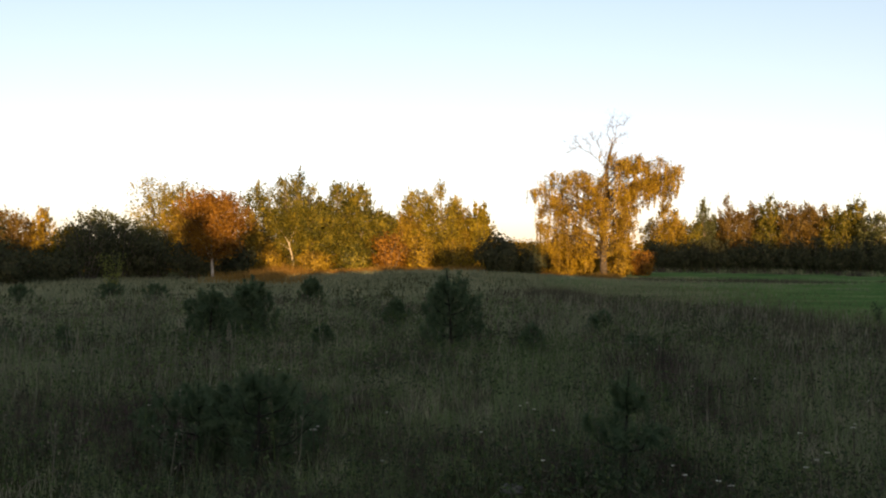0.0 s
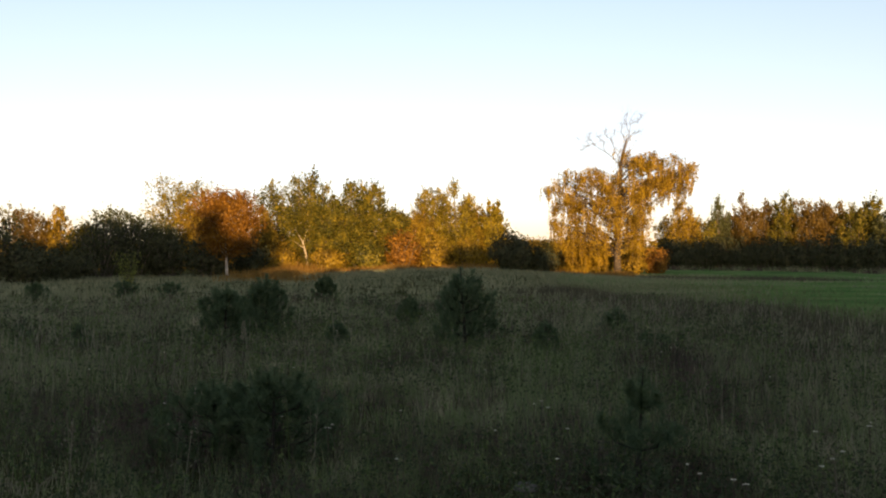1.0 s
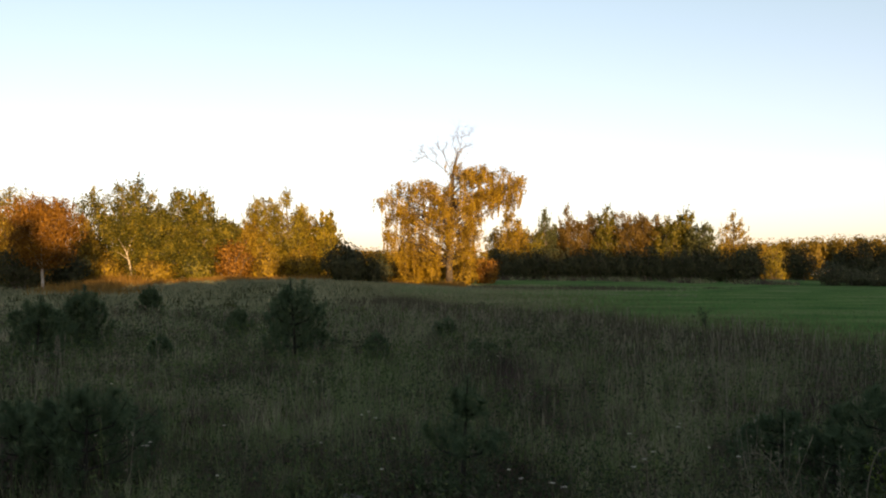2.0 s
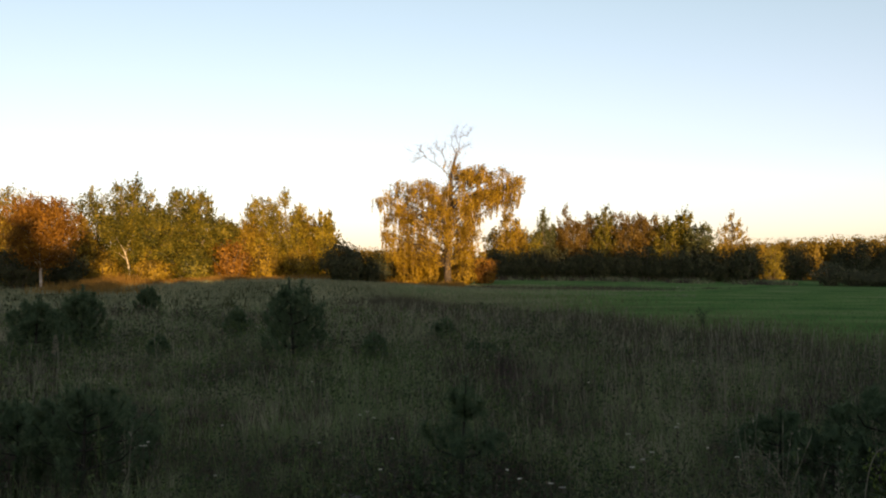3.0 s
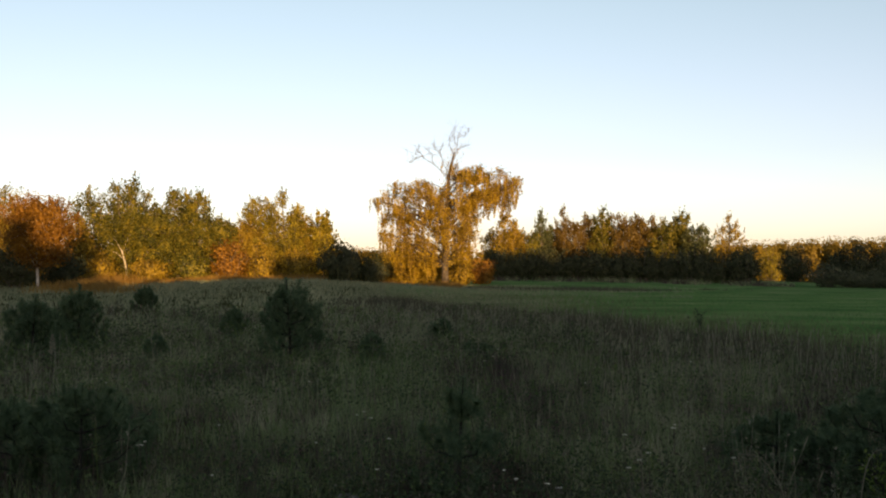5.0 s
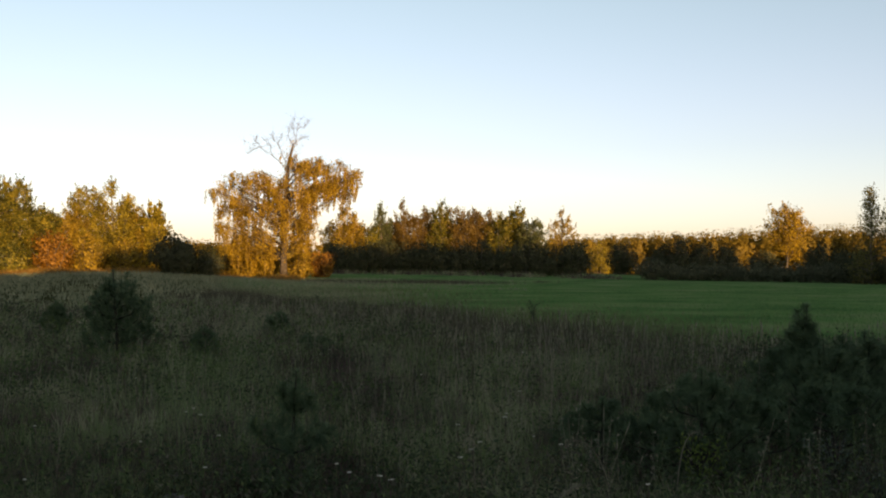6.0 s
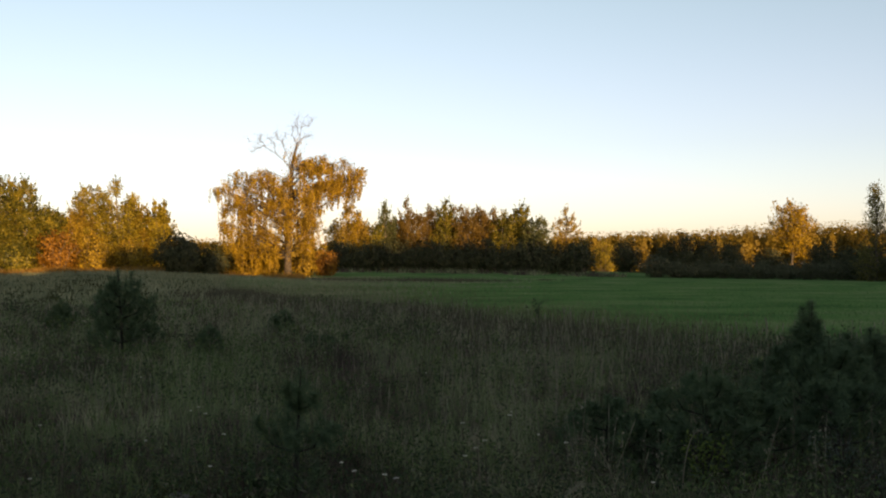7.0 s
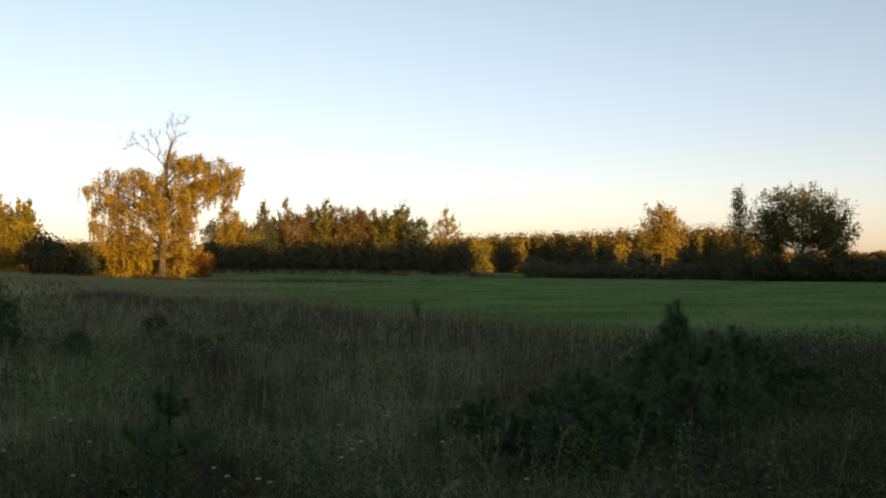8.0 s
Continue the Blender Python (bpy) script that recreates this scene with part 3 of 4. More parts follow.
# ---- trees ----
def profile(kind, u):
    """The crown's half width at the share u of its height."""
    if kind == "round":
        return np.sqrt(np.clip(1 - (1.72 * u - 0.72) ** 2, 0.09, 1))
    if kind == "spire":
        return np.clip(1.0 - u, 0.06, 1) ** 0.8 * (0.6 + 0.4 * np.minimum(u * 5, 1))
    return np.clip(np.where(u < 0.35, 0.72 + 0.8 * u, 1.0 - ((u - 0.35) / 0.66) ** 1.7), 0.10, 1)


def tree(name, label, az, d, h, w, kind, leaf, bark=None, clear=0.12, count=7000, size=0.26, limbs=34, seed=1, category="tree", group="", gaps=0.0, lump=0.05, sink=0.0):
    """A tapered trunk that divides into a few leaders, with limbs and separate clumps of leaves along them."""
    rng = np.random.default_rng(seed)
    x, y = polar(az, d)
    root = thing(name, x, y, float(lie(np.float64(x), np.float64(y))) - 0.05 - sink, label, category, group)
    r0 = 0.012 * h + 0.02
    zs = np.linspace(0, h * 0.95, 12)
    bend = np.cumsum(rng.normal(0, 0.010 * h, (12, 2)), axis=0) * (np.linspace(0, 1, 12) ** 0.7)[:, None]
    trunk = np.column_stack([bend, zs])
    lines = [(trunk, r0 * (1 - zs / h) ** 0.8 + 0.012)]
    stems = [(trunk, 1.0 if kind == "spire" else 0.80)]
    more = {"spire": 0, "round": 5, "aspen": 3}[kind]
    for j in range(more):
        a = 2 * math.pi * (j + rng.uniform(-0.25, 0.25)) / more + seed
        far = w * (0.27 if kind == "round" else 0.25) * rng.uniform(0.75, 1.15)
        top = h * (rng.uniform(0.80, 0.96) if kind == "round" else rng.uniform(0.70, 0.94))
        t = np.linspace(0, 1, 9)[:, None]
        foot = np.array([np.interp(h * 0.22, zs, trunk[:, 0]), np.interp(h * 0.22, zs, trunk[:, 1]), h * 0.22])
        tip = np.array([math.cos(a) * far, math.sin(a) * far, top])
        line = foot + (tip - foot) * np.concatenate([t ** 0.6, t ** 0.6, t], axis=1) + rng.normal(0, 0.008 * h, (9, 3)) * t
        lines.append((line, r0 * 0.5 * (1 - 0.9 * t[:, 0]) + 0.01))
        stems.append((line, 0.66))
    centres, spread, shoots = [], [], []
    each = [max(int(round(limbs * part * 1.9 / sum(q[1] for q in stems))), 6) for _, part in stems]
    for (line, part), many in zip(stems, each):
        low, top = max(h * clear, line[0][2] * 0.8), line[-1][2]
        for k in range(many):
            u = (k + rng.uniform(0, 1)) / many
            z = low + (top - low) * u
            reach = 0.5 * w * part * float(profile(kind, np.float64(u))) * rng.uniform(0.7, 1.12)
            z0 = max(z - reach * rng.uniform(0.35, 0.8), low * 0.8)
            start = np.array([np.interp(z0, line[:, 2], line[:, 0]), np.interp(z0, line[:, 2], line[:, 1]), z0])
            a = k * 2.4 + rng.uniform(-0.5, 0.5)
            end = np.array([start[0] + math.cos(a) * reach, start[1] + math.sin(a) * reach, z])
            t = np.linspace(0, 1, 5)[:, None]
            pts = start + (end - start) * t + np.array([0, 0, 1]) * (t * (1 - t)) * reach * rng.uniform(-0.1, 0.25)
            pts[1:] += rng.normal(0, 0.02 * reach + 0.01, (4, 3))
            rr = r0 * 0.3 * (1 - 0.6 * u)
            lines.append((pts, rr * (1 - 0.85 * t[:, 0]) + 0.006))
            if u > 0.3:
                shoots.append((pts[-1], np.array([math.cos(a) * 0.35, math.sin(a) * 0.35, 1.0]), h * rng.uniform(0.05, 0.10)))
            rc = lump * w * (0.75 + 0.6 * float(profile(kind, np.float64(u))))
            for s in (0.5, 0.8, 1.0):
                if rng.uniform() >= gaps:
                    centres.append(start + (end - start) * s + rng.normal(0, 0.10 * reach + 0.04, 3))
                    spread.append(rc * rng.uniform(0.65, 1.25))
            for s in (2, 3):
                e = pts[s] + np.clip(rng.normal(0, 1, 3), -1.4, 1.4) * (0.30 * reach + 0.08) * np.array([1, 1, 0.7])
                lines.append((np.stack([pts[s], e]), np.array([rr * 0.4 + 0.004, 0.004])))
                if rng.uniform() >= gaps:
                    centres.append(e)
                    spread.append(rc * rng.uniform(0.5, 1.0))
        # the leader's slim tip
        for f in np.linspace(0.86, 1.05, 9):
            centres.append(np.array([np.interp(f * top, line[:, 2], line[:, 0]), np.interp(f * top, line[:, 2], line[:, 1]), f * top]) + rng.normal(0, 0.02 * w, 3) * np.array([1, 1, 0.3]))
            spread.append(lump * w * (0.85 - 3.4 * (f - 0.86)))
    put("trunk", tubes("trunk", lines[:1], 7), bark or BARK, root, "", True)
    put("branchwork", tubes("branchwork", lines[1:], 3), bark or BARK, root, "", True)["kind"] = "stuff"
    centres, spread = np.array(centres), np.array(spread)
    pick = rng.choice(len(centres), count, p=spread ** 1.6 / (spread ** 1.6).sum())
    off = np.clip(rng.normal(0, 1, (count, 3)), -1.6, 1.6) * np.array([1, 1, 0.85])
    c = centres[pick] + off * spread[pick][:, None]
    per = max(int(0.16 * count / len(shoots)), 5)
    for base, way, long in shoots:
        f = rng.uniform(0, 1, per)
        side = rng.normal(0, 1, (per, 3)) * (0.022 * w * (1.08 - f))[:, None]
        c = np.concatenate([c, base + np.outer(f * long, way) + side])
        off = np.concatenate([off, side * 4 / w])
    c[:, 2] = np.maximum(c[:, 2], 0.05)
    away = (off + (c - np.array([0, 0, h * 0.45])) * 0.12) * np.array([1, 1, 0.5])
    put("crown", leaves("crown", c, size, rng, 0.0, 0.6, away, 0.75), leaf, root)
    return root


def bush(name, label, az, d, h, w, leaf, count=3500, size=0.2, seed=1, group="", sink=0.0):
    """Several stems from one foot, leafy down to the ground."""
    rng = np.random.default_rng(seed)
    x, y = polar(az, d)
    root = thing(name, x, y, float(lie(np.float64(x), np.float64(y))) - 0.05 - sink, label, "bush", group)
    lines, centres = [], []
    for k in range(26):
        a, q = k * 2.4 + rng.uniform(-0.4, 0.4), math.sqrt((k + 0.5) / 26)
        top = h * math.sqrt(max(1 - 0.85 * q * q, 0.05)) * rng.uniform(0.72, 1.0)
        tip = np.array([math.cos(a) * q * w * 0.46, math.sin(a) * q * w * 0.46, top])
        t = np.linspace(0, 1, 6)[:, None]
        foot = np.array([math.cos(a), math.sin(a), 0]) * 0.12 * w * q
        pts = foot + (tip - foot) * np.concatenate([t, t, t ** 0.7], axis=1) + rng.normal(0, 0.02 * h, (6, 3)) * t
        lines.append((pts, 0.012 * h * (1 - 0.8 * t[:, 0]) + 0.005))
        for s in np.linspace(0.25, 1.0, 5):
            centres.append(foot + (tip - foot) * np.array([s, s, s ** 0.8]) + rng.normal(0, 0.05 * w, 3))
    put("woody_base", tubes("woody_base", lines, 3), BARK, root, "", True)
    centres = np.array(centres)
    pick = rng.integers(0, len(centres), count)
    c = centres[pick] + np.clip(rng.normal(0, 1, (count, 3)), -1.7, 1.7) * np.array([0.08 * w, 0.08 * w, 0.075 * h])
    c[:, 2] = np.maximum(c[:, 2], 0.03)
    put("foliage", leaves("foliage", c, size, rng, 0.1, 0.6, (c - centres[pick] + (c - np.array([0, 0, h * 0.3])) * 0.3) * np.array([1, 1, 0.5]), 0.3), leaf, root)
    return root


def weeping_birch(az, d, seed=5):
    """The old half-dead birch: a bare top, long limbs and hanging leafy strands."""
    rng = np.random.default_rng(seed)
    x, y = polar(az, d)
    root = thing("weeping_birch", x, y, float(lie(np.float64(x), np.float64(y))) - 0.1, "old golden weeping birch with a bare dead top", "tree")
    zs = np.linspace(0, 15.6, 14)
    px = np.interp(zs, [0, 3, 8, 12, 15.6], [0.0, -0.15, 0.1, 0.25, 0.9]) + rng.normal(0, 0.05, 14)
    py = rng.normal(0, 0.06, 14)
    put("trunk", tubes("trunk", [(np.column_stack([px, py, zs]), 0.42 * (1 - zs / 16.5) ** 0.75 + 0.03)], 9), OLDBIRCH, root, "rough dark birch trunk with pale patches", True)

    def on_trunk(z):
        return np.array([np.interp(z, zs, px), np.interp(z, zs, py), z])

    tips = []
    lobes = ((-7.9, 10.4), (-6.9, 11.2), (-5.6, 12.2), (-4.4, 11.6), (-3.0, 12.5), (-2.2, 11.0), (-0.5, 11.6), (0.6, 14.4), (1.4, 13.6), (2.7, 13.5), (3.9, 13.7), (5.0, 13.1), (6.0, 13.3), (7.2, 12.3), (8.1, 12.5), (6.4, 11.5), (7.5, 11.3), (6.9, 10.4), (5.4, 11.9),
             (-7.2, 8.4), (-6.0, 9.4), (-4.8, 8.6), (-3.6, 9.8), (-2.2, 9.0), (-1.0, 10.4), (0.8, 10.8), (2.0, 9.8), (3.1, 10.9), (4.4, 11.4), (-6.4, 6.2), (-5.2, 5.6), (-4.0, 6.8), (-2.6, 6.0), (-1.2, 7.4), (1.0, 7.6), (2.3, 6.8), (3.2, 8.2),
             (-0.4, 9.2), (0.5, 8.2), (-0.5, 6.4), (0.6, 5.6), (3.0, 6.0), (3.4, 9.4), (-6.2, 4.0), (-5.4, 3.0), (-3.8, 2.6), (-7.0, 6.8), (-2.2, 3.0), (-4.6, 3.8), (-3.0, 4.0), (-1.6, 4.8), (1.4, 4.8), (2.6, 4.4))
    for k, (lx, lz) in enumerate(lobes * 3):
        deep = rng.uniform(-1, 1) * 3.0 * math.sqrt(max(0.1, 1 - (lx / 8.8) ** 2)) + (0.6 if k % 2 else -0.6)
        end = np.array([lx + rng.normal(0, 0.25), deep, lz + (0.35 if lx > 2 else 0.0) - abs(rng.normal(0, 0.4))])
        reach = math.hypot(end[0], end[1])
        start = on_trunk(max(2.4, min(lz - reach * rng.uniform(0.35, 0.75) - 0.3, 13.0)))
        t = np.linspace(0, 1, 8)[:, None]
        pts = start + (end - start) * np.concatenate([t, t, t ** 0.75], axis=1)
        pts[1:] += rng.normal(0, 0.10, (7, 3))
        put("limb", tubes("limb", [(pts, (0.022 + 0.006 * reach) * (1 - 0.8 * t[:, 0]) + 0.008)], 6), OLDBIRCH, root, "", True)
        tips.append(pts[-1])
        if reach > 2.5:
            tips.append(pts[-3] + rng.normal(0, 0.2, 3))
    c, away, lines = [], [], []
    for p in tips:
        drop = rng.uniform(0.7, 1.9)                # a rounded tuft that tapers downward
        f = rng.uniform(0, 1, 130) ** 1.2
        dome = np.clip(rng.normal(0, 1, (130, 3)), -1.7, 1.7) * np.stack([0.44 - 0.34 * f, 0.44 - 0.34 * f, np.full(130, 0.18)], axis=1)
        c.append(p + dome - np.outer(f * drop, (0, 0, 1)))
        away.append(dome + np.array([0, 0, 0.12]))
        for s in range(3):
            q = p + rng.normal(0, 0.42, 3) * np.array([1, 1, 0.35])
            low = rng.uniform(6.0, 9.0) if q[0] > 5.6 else rng.uniform(8.6, 10.2) if q[0] > 3.8 else rng.uniform(0.4, 4.0)
            length = min(rng.gamma(3.0, 0.48) + 0.4 + (0.5 if q[0] > 5.6 else 0.0), max(q[2] - low, 0.4))
            m = int(10 + 27 * length)
            f = rng.uniform(0, 1, m) ** 0.9
            sway = rng.normal(0, 0.10, 2)
            girth = rng.uniform(0.08, 0.19) * (1.15 - 0.7 * f)
            thick = rng.normal(0, 1, (m, 3)) * np.stack([girth, girth, np.full(m, 0.1)], axis=1)
            c.append(q + np.stack([sway[0] * f * length, sway[1] * f * length, -f * length], axis=1) + thick)
            away.append(thick * np.array([1, 1, 0.3]) + np.array([0.3 * np.sign(p[0]), -0.05, 0.0]) * 0.1)
            if s < 2:
                lines.append((np.stack([q, q + np.array([sway[0] * length * 0.5, sway[1] * length * 0.5, -length * 0.55]), q + np.array([sway[0] * length, sway[1] * length, -length])]), np.array([0.018, 0.012, 0.006])))
    for z in np.linspace(7, 15.9, 24):
        girth = 0.30 + 0.26 * (z > 11.5)
        tuft = rng.normal(0, 1, (34, 3)) * np.array([girth, girth, 0.22])
        c.append(on_trunk(z) + tuft)
        away.append(tuft)
    c = np.concatenate(c)
    c[:, 2] = np.clip(c[:, 2], 0.1, 16.3)
    put("hanging_twig_work", tubes("hanging_twig_work", lines, 4), BARK, root, "thin drooping twigs", True)["kind"] = "stuff"
    put("crown", leaves("crown", c, 0.175, rng, 0.4, 0.55, np.concatenate(away), 0.9), GOLD, root, "hanging golden yellow leaves")
    # the dead top
    dead = [((0.5, 13.2), (1.1, 15.6), (1.35, 17.2), (1.9, 18.5)), ((0.9, 15.2), (0.4, 16.4), (0.5, 17.4)), ((1.35, 17.2), (2.3, 17.6), (2.6, 18.2)), ((1.2, 16.4), (0.8, 17.5), (1.0, 18.3)),
            ((0.2, 12.6), (-1.4, 14.1), (-2.7, 14.9), (-4.4, 15.5)), ((-1.4, 14.1), (-1.7, 15.2), (-2.4, 15.9)), ((-2.7, 14.9), (-3.5, 14.7), (-4.2, 14.2)), ((0.3, 13.0), (-0.4, 14.4), (-0.7, 15.8), (-0.4, 16.6)),
            ((-0.55, 15.0), (-1.2, 15.7), (-1.4, 16.5)), ((-2.7, 14.9), (-3.2, 15.5), (-3.3, 16.1)), ((1.1, 15.6), (1.9, 16.2), (2.4, 16.3))]
    for line in dead:
        pts = np.array([(q[0], rng.normal(0, 0.15), q[1]) for q in line])
        s = np.linspace(0, len(pts) - 1, 7)
        pts = np.stack([np.interp(s, np.arange(len(pts)), pts[:, i]) for i in range(3)], axis=1) + rng.normal(0, 0.06, (7, 3)) * (s > 0)[:, None]
        twigs = [(pts, np.linspace(0.042, 0.010, 7))]
        for i in range(2, 7):
            for _ in range(7):
                e = pts[i] + rng.normal(0, 0.40, 3) + np.array([0, 0, 0.12])
                twigs.append((np.stack([pts[i], (pts[i] + e) / 2 + rng.normal(0, 0.06, 3), e]), np.array([0.011, 0.008, 0.005])))
        put("dead_branch", tubes("dead_branch", twigs, 5), DEAD, root, "bare bleached dead branch", True)
    return root


def forked_birch():
    """A leaning white trunk that forks at head height and above."""
    rng = np.random.default_rng(66)
    x, y = polar(-9.0, 103.2)
    root = thing("forked_birch", x, y, float(lie(np.float64(x), np.float64(y))) - 0.05, "leaning white forked birch trunk among the aspens", "tree", "woods beside the meadow")
    stem = np.array([(0.35, 0, 0), (0.25, 0, 1.2), (0.0, 0, 2.4), (-0.25, 0, 3.3)])
    put("trunk", tubes("trunk", [(stem, np.array([0.12, 0.105, 0.09, 0.06]))], 8), BIRCH, root, "", True)
    for pts in (((-0.25, 0, 3.3), (-0.7, 0.1, 4.1), (-1.1, 0.2, 4.7), (-1.2, 0.3, 5.4)), ((-0.25, 0, 3.2), (0.15, -0.1, 4.2), (0.5, 0, 5.0), (1.2, 0.1, 5.4)), ((0.0, 0, 2.5), (-0.8, -0.1, 3.2), (-1.6, -0.2, 3.5))):
        put("fork", tubes("fork", [(np.array(pts), np.linspace(0.045, 0.012, len(pts)))], 6), BIRCH, root, "", True)
    c = np.concatenate([np.array((-0.1, -0.3, 5.6)) + np.clip(rng.normal(0, 1, (2200, 3)), -1.7, 1.7) * np.array([1.4, 0.9, 0.8]),
                        np.array((0.9, -0.4, 3.9)) + np.clip(rng.normal(0, 1, (420, 3)), -1.7, 1.7) * np.array([0.5, 0.3, 0.55]),
                        np.array((-1.1, -0.4, 3.4)) + np.clip(rng.normal(0, 1, (380, 3)), -1.7, 1.7) * np.array([0.4, 0.3, 0.6]),
                        np.array((0.3, -0.5, 0.9)) + np.clip(rng.normal(0, 1, (420, 3)), -1.7, 1.7) * np.array([0.7, 0.3, 0.45])])
    put("crown", leaves("crown", c, 0.17, rng, 0.1, 0.6), OLIVE, root)


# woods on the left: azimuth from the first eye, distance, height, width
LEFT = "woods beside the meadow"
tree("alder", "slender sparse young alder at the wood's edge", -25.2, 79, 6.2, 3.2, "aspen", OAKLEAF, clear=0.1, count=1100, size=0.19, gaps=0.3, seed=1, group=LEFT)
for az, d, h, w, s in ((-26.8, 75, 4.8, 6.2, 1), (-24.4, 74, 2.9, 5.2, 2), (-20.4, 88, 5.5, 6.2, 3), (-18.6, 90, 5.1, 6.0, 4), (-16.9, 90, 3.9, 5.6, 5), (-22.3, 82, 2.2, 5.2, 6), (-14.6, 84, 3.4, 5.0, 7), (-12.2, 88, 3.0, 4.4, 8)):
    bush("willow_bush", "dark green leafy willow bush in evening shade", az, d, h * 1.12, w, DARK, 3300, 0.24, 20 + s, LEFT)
for az, d, h, w, leaf, kind, s in ((-27.5, 104, 7.6, 5.4, AMBER, "round", 1), (-24.2, 100, 6.6, 4.8, BROWN, "round", 2), (-22.7, 100, 6.8, 4.2, AMBER, "aspen", 3), (-21.3, 96, 5.0, 4.0, OLIVE, "round", 4),
                                   (-19.6, 95, 6.2, 6.4, DEEP, "round", 5), (-17.6, 96, 5.4, 5.8, DEEP, "round", 6), (-16.1, 105, 10.0, 8.6, YGREEN, "round", 7), (-14.9, 100, 7.6, 5.4, AMBER, "round", 8),
                                   (-11.4, 100, 6.6, 4.6, AMBER, "aspen", 9)):
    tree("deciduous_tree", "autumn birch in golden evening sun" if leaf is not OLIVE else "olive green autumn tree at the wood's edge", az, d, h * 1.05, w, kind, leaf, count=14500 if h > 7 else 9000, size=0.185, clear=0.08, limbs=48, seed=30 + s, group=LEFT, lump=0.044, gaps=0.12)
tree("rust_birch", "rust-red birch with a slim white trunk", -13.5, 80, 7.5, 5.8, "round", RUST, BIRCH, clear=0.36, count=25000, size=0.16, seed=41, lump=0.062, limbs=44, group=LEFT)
for az, d, h, w, leaf, kind, s, b in ((-10.3, 106, 9.8, 6.4, OLIVE, "round", 1, None), (-8.7, 105, 11.2, 6.4, OLIVE, "aspen", 2, None), (-6.4, 105, 9.9, 5.6, OLIVE, "aspen", 3, None), (-5.0, 106, 10.0, 4.4, OLIVE, "aspen", 4, None),
                                      (-7.4, 103, 7.6, 5.0, OLIVE, "round", 5, None), (-3.9, 108, 7.2, 4.2, OLIVE, "round", 6, None), (-1.5, 120, 10.4, 5.4, YGREEN, "aspen", 7, None), (0.1, 120, 11.4, 7.0, YGREEN, "aspen", 8, None),
                                      (1.1, 122, 8.6, 5.0, AMBER, "round", 9, None), (2.3, 120, 9.0, 3.2, YGREEN, "aspen", 10, None), (-2.6, 118, 7.4, 5.0, AMBER, "round", 11, None)):
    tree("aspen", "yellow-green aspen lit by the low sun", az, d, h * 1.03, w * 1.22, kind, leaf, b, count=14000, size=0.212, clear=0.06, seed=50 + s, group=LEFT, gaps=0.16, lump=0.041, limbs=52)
forked_birch()
for az, d, h, w, leaf, s in ((-10.6, 101, 3.4, 5.0, AMBER, 1), (-7.6, 100, 2.6, 4.4, AMBER, 2), (-5.4, 101, 3.0, 4.6, OLIVE, 3), (-3.2, 104, 4.6, 5.4, RUST, 4), (-1.4, 106, 4.0, 5.0, AMBER, 5), (0.6, 106, 3.6, 5.2, AMBER, 6),
                             (5.3, 128, 4.8, 5.0, AMBER, 7), (6.4, 116, 3.6, 5.0, AMBER, 8), (4.6, 112, 2.6, 5.0, OLIVE, 9), (11.7, 118, 3.2, 4.0, RUST, 10), (7.4, 112, 3.0, 4.0, AMBER, 11), (8.6, 114, 3.4, 4.4, AMBER, 12), (10.4, 114, 3.2, 3.6, AMBER, 13)):
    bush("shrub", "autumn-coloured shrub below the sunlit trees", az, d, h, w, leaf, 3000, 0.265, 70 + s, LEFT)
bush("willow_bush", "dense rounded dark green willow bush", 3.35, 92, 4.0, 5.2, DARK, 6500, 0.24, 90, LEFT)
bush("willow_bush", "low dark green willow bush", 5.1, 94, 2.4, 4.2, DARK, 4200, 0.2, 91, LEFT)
weeping_birch(9.55, 110)

# woods on the right
RIGHT = "woods beyond the field"
for az, d, h, w, leaf, kind, s in ((13.3, 140, 9.4, 5.6, GOLD, "aspen", 1), (15.3, 150, 10.6, 4.2, DEEP, "aspen", 2), (16.6, 150, 10.9, 4.8, BROWN, "aspen", 3), (17.6, 152, 10.0, 4.4, BROWN, "round", 4), (18.8, 150, 10.9, 4.6, OLIVE, "aspen", 5),
                                   (20.1, 150, 9.8, 5.6, BROWN, "round", 6), (21.2, 150, 9.4, 4.8, BROWN, "round", 7), (22.4, 148, 9.0, 4.8, OLIVE, "round", 8), (23.3, 148, 10.2, 3.6, OLIVE, "aspen", 9), (24.2, 146, 7.8, 4.2, DEEP, "round", 10),
                                   (14.4, 146, 7.4, 4.6, OLIVE, "round", 11), (19.4, 154, 8.8, 5.0, OLIVE, "round", 12), (16.0, 158, 8.6, 5.2, BROWN, "round", 13), (18.1, 158, 8.8, 5.2, AMBER, "round", 14), (20.7, 158, 8.8, 5.2, OLIVE, "round", 15), (21.8, 158, 8.6, 5.4, OLIVE, "round", 16), (23.0, 156, 8.2, 5.0, DEEP, "round", 17), (12.6, 150, 7.6, 5.0, AMBER, "round", 18)):
    tree("deciduous_tree", "autumn tree at the wood's edge beyond the field", az, d, h * 1.11, w * (1.12 if kind == "aspen" else 1.3), kind, leaf, count=6400, size=0.265, clear=0.08, sink=0.3, limbs=40, lump=0.052, seed=100 + s, group=RIGHT)
k = 0
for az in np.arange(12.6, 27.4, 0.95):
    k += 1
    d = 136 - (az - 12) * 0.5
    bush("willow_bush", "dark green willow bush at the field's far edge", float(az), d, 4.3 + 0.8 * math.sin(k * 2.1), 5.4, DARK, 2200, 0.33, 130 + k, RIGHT)
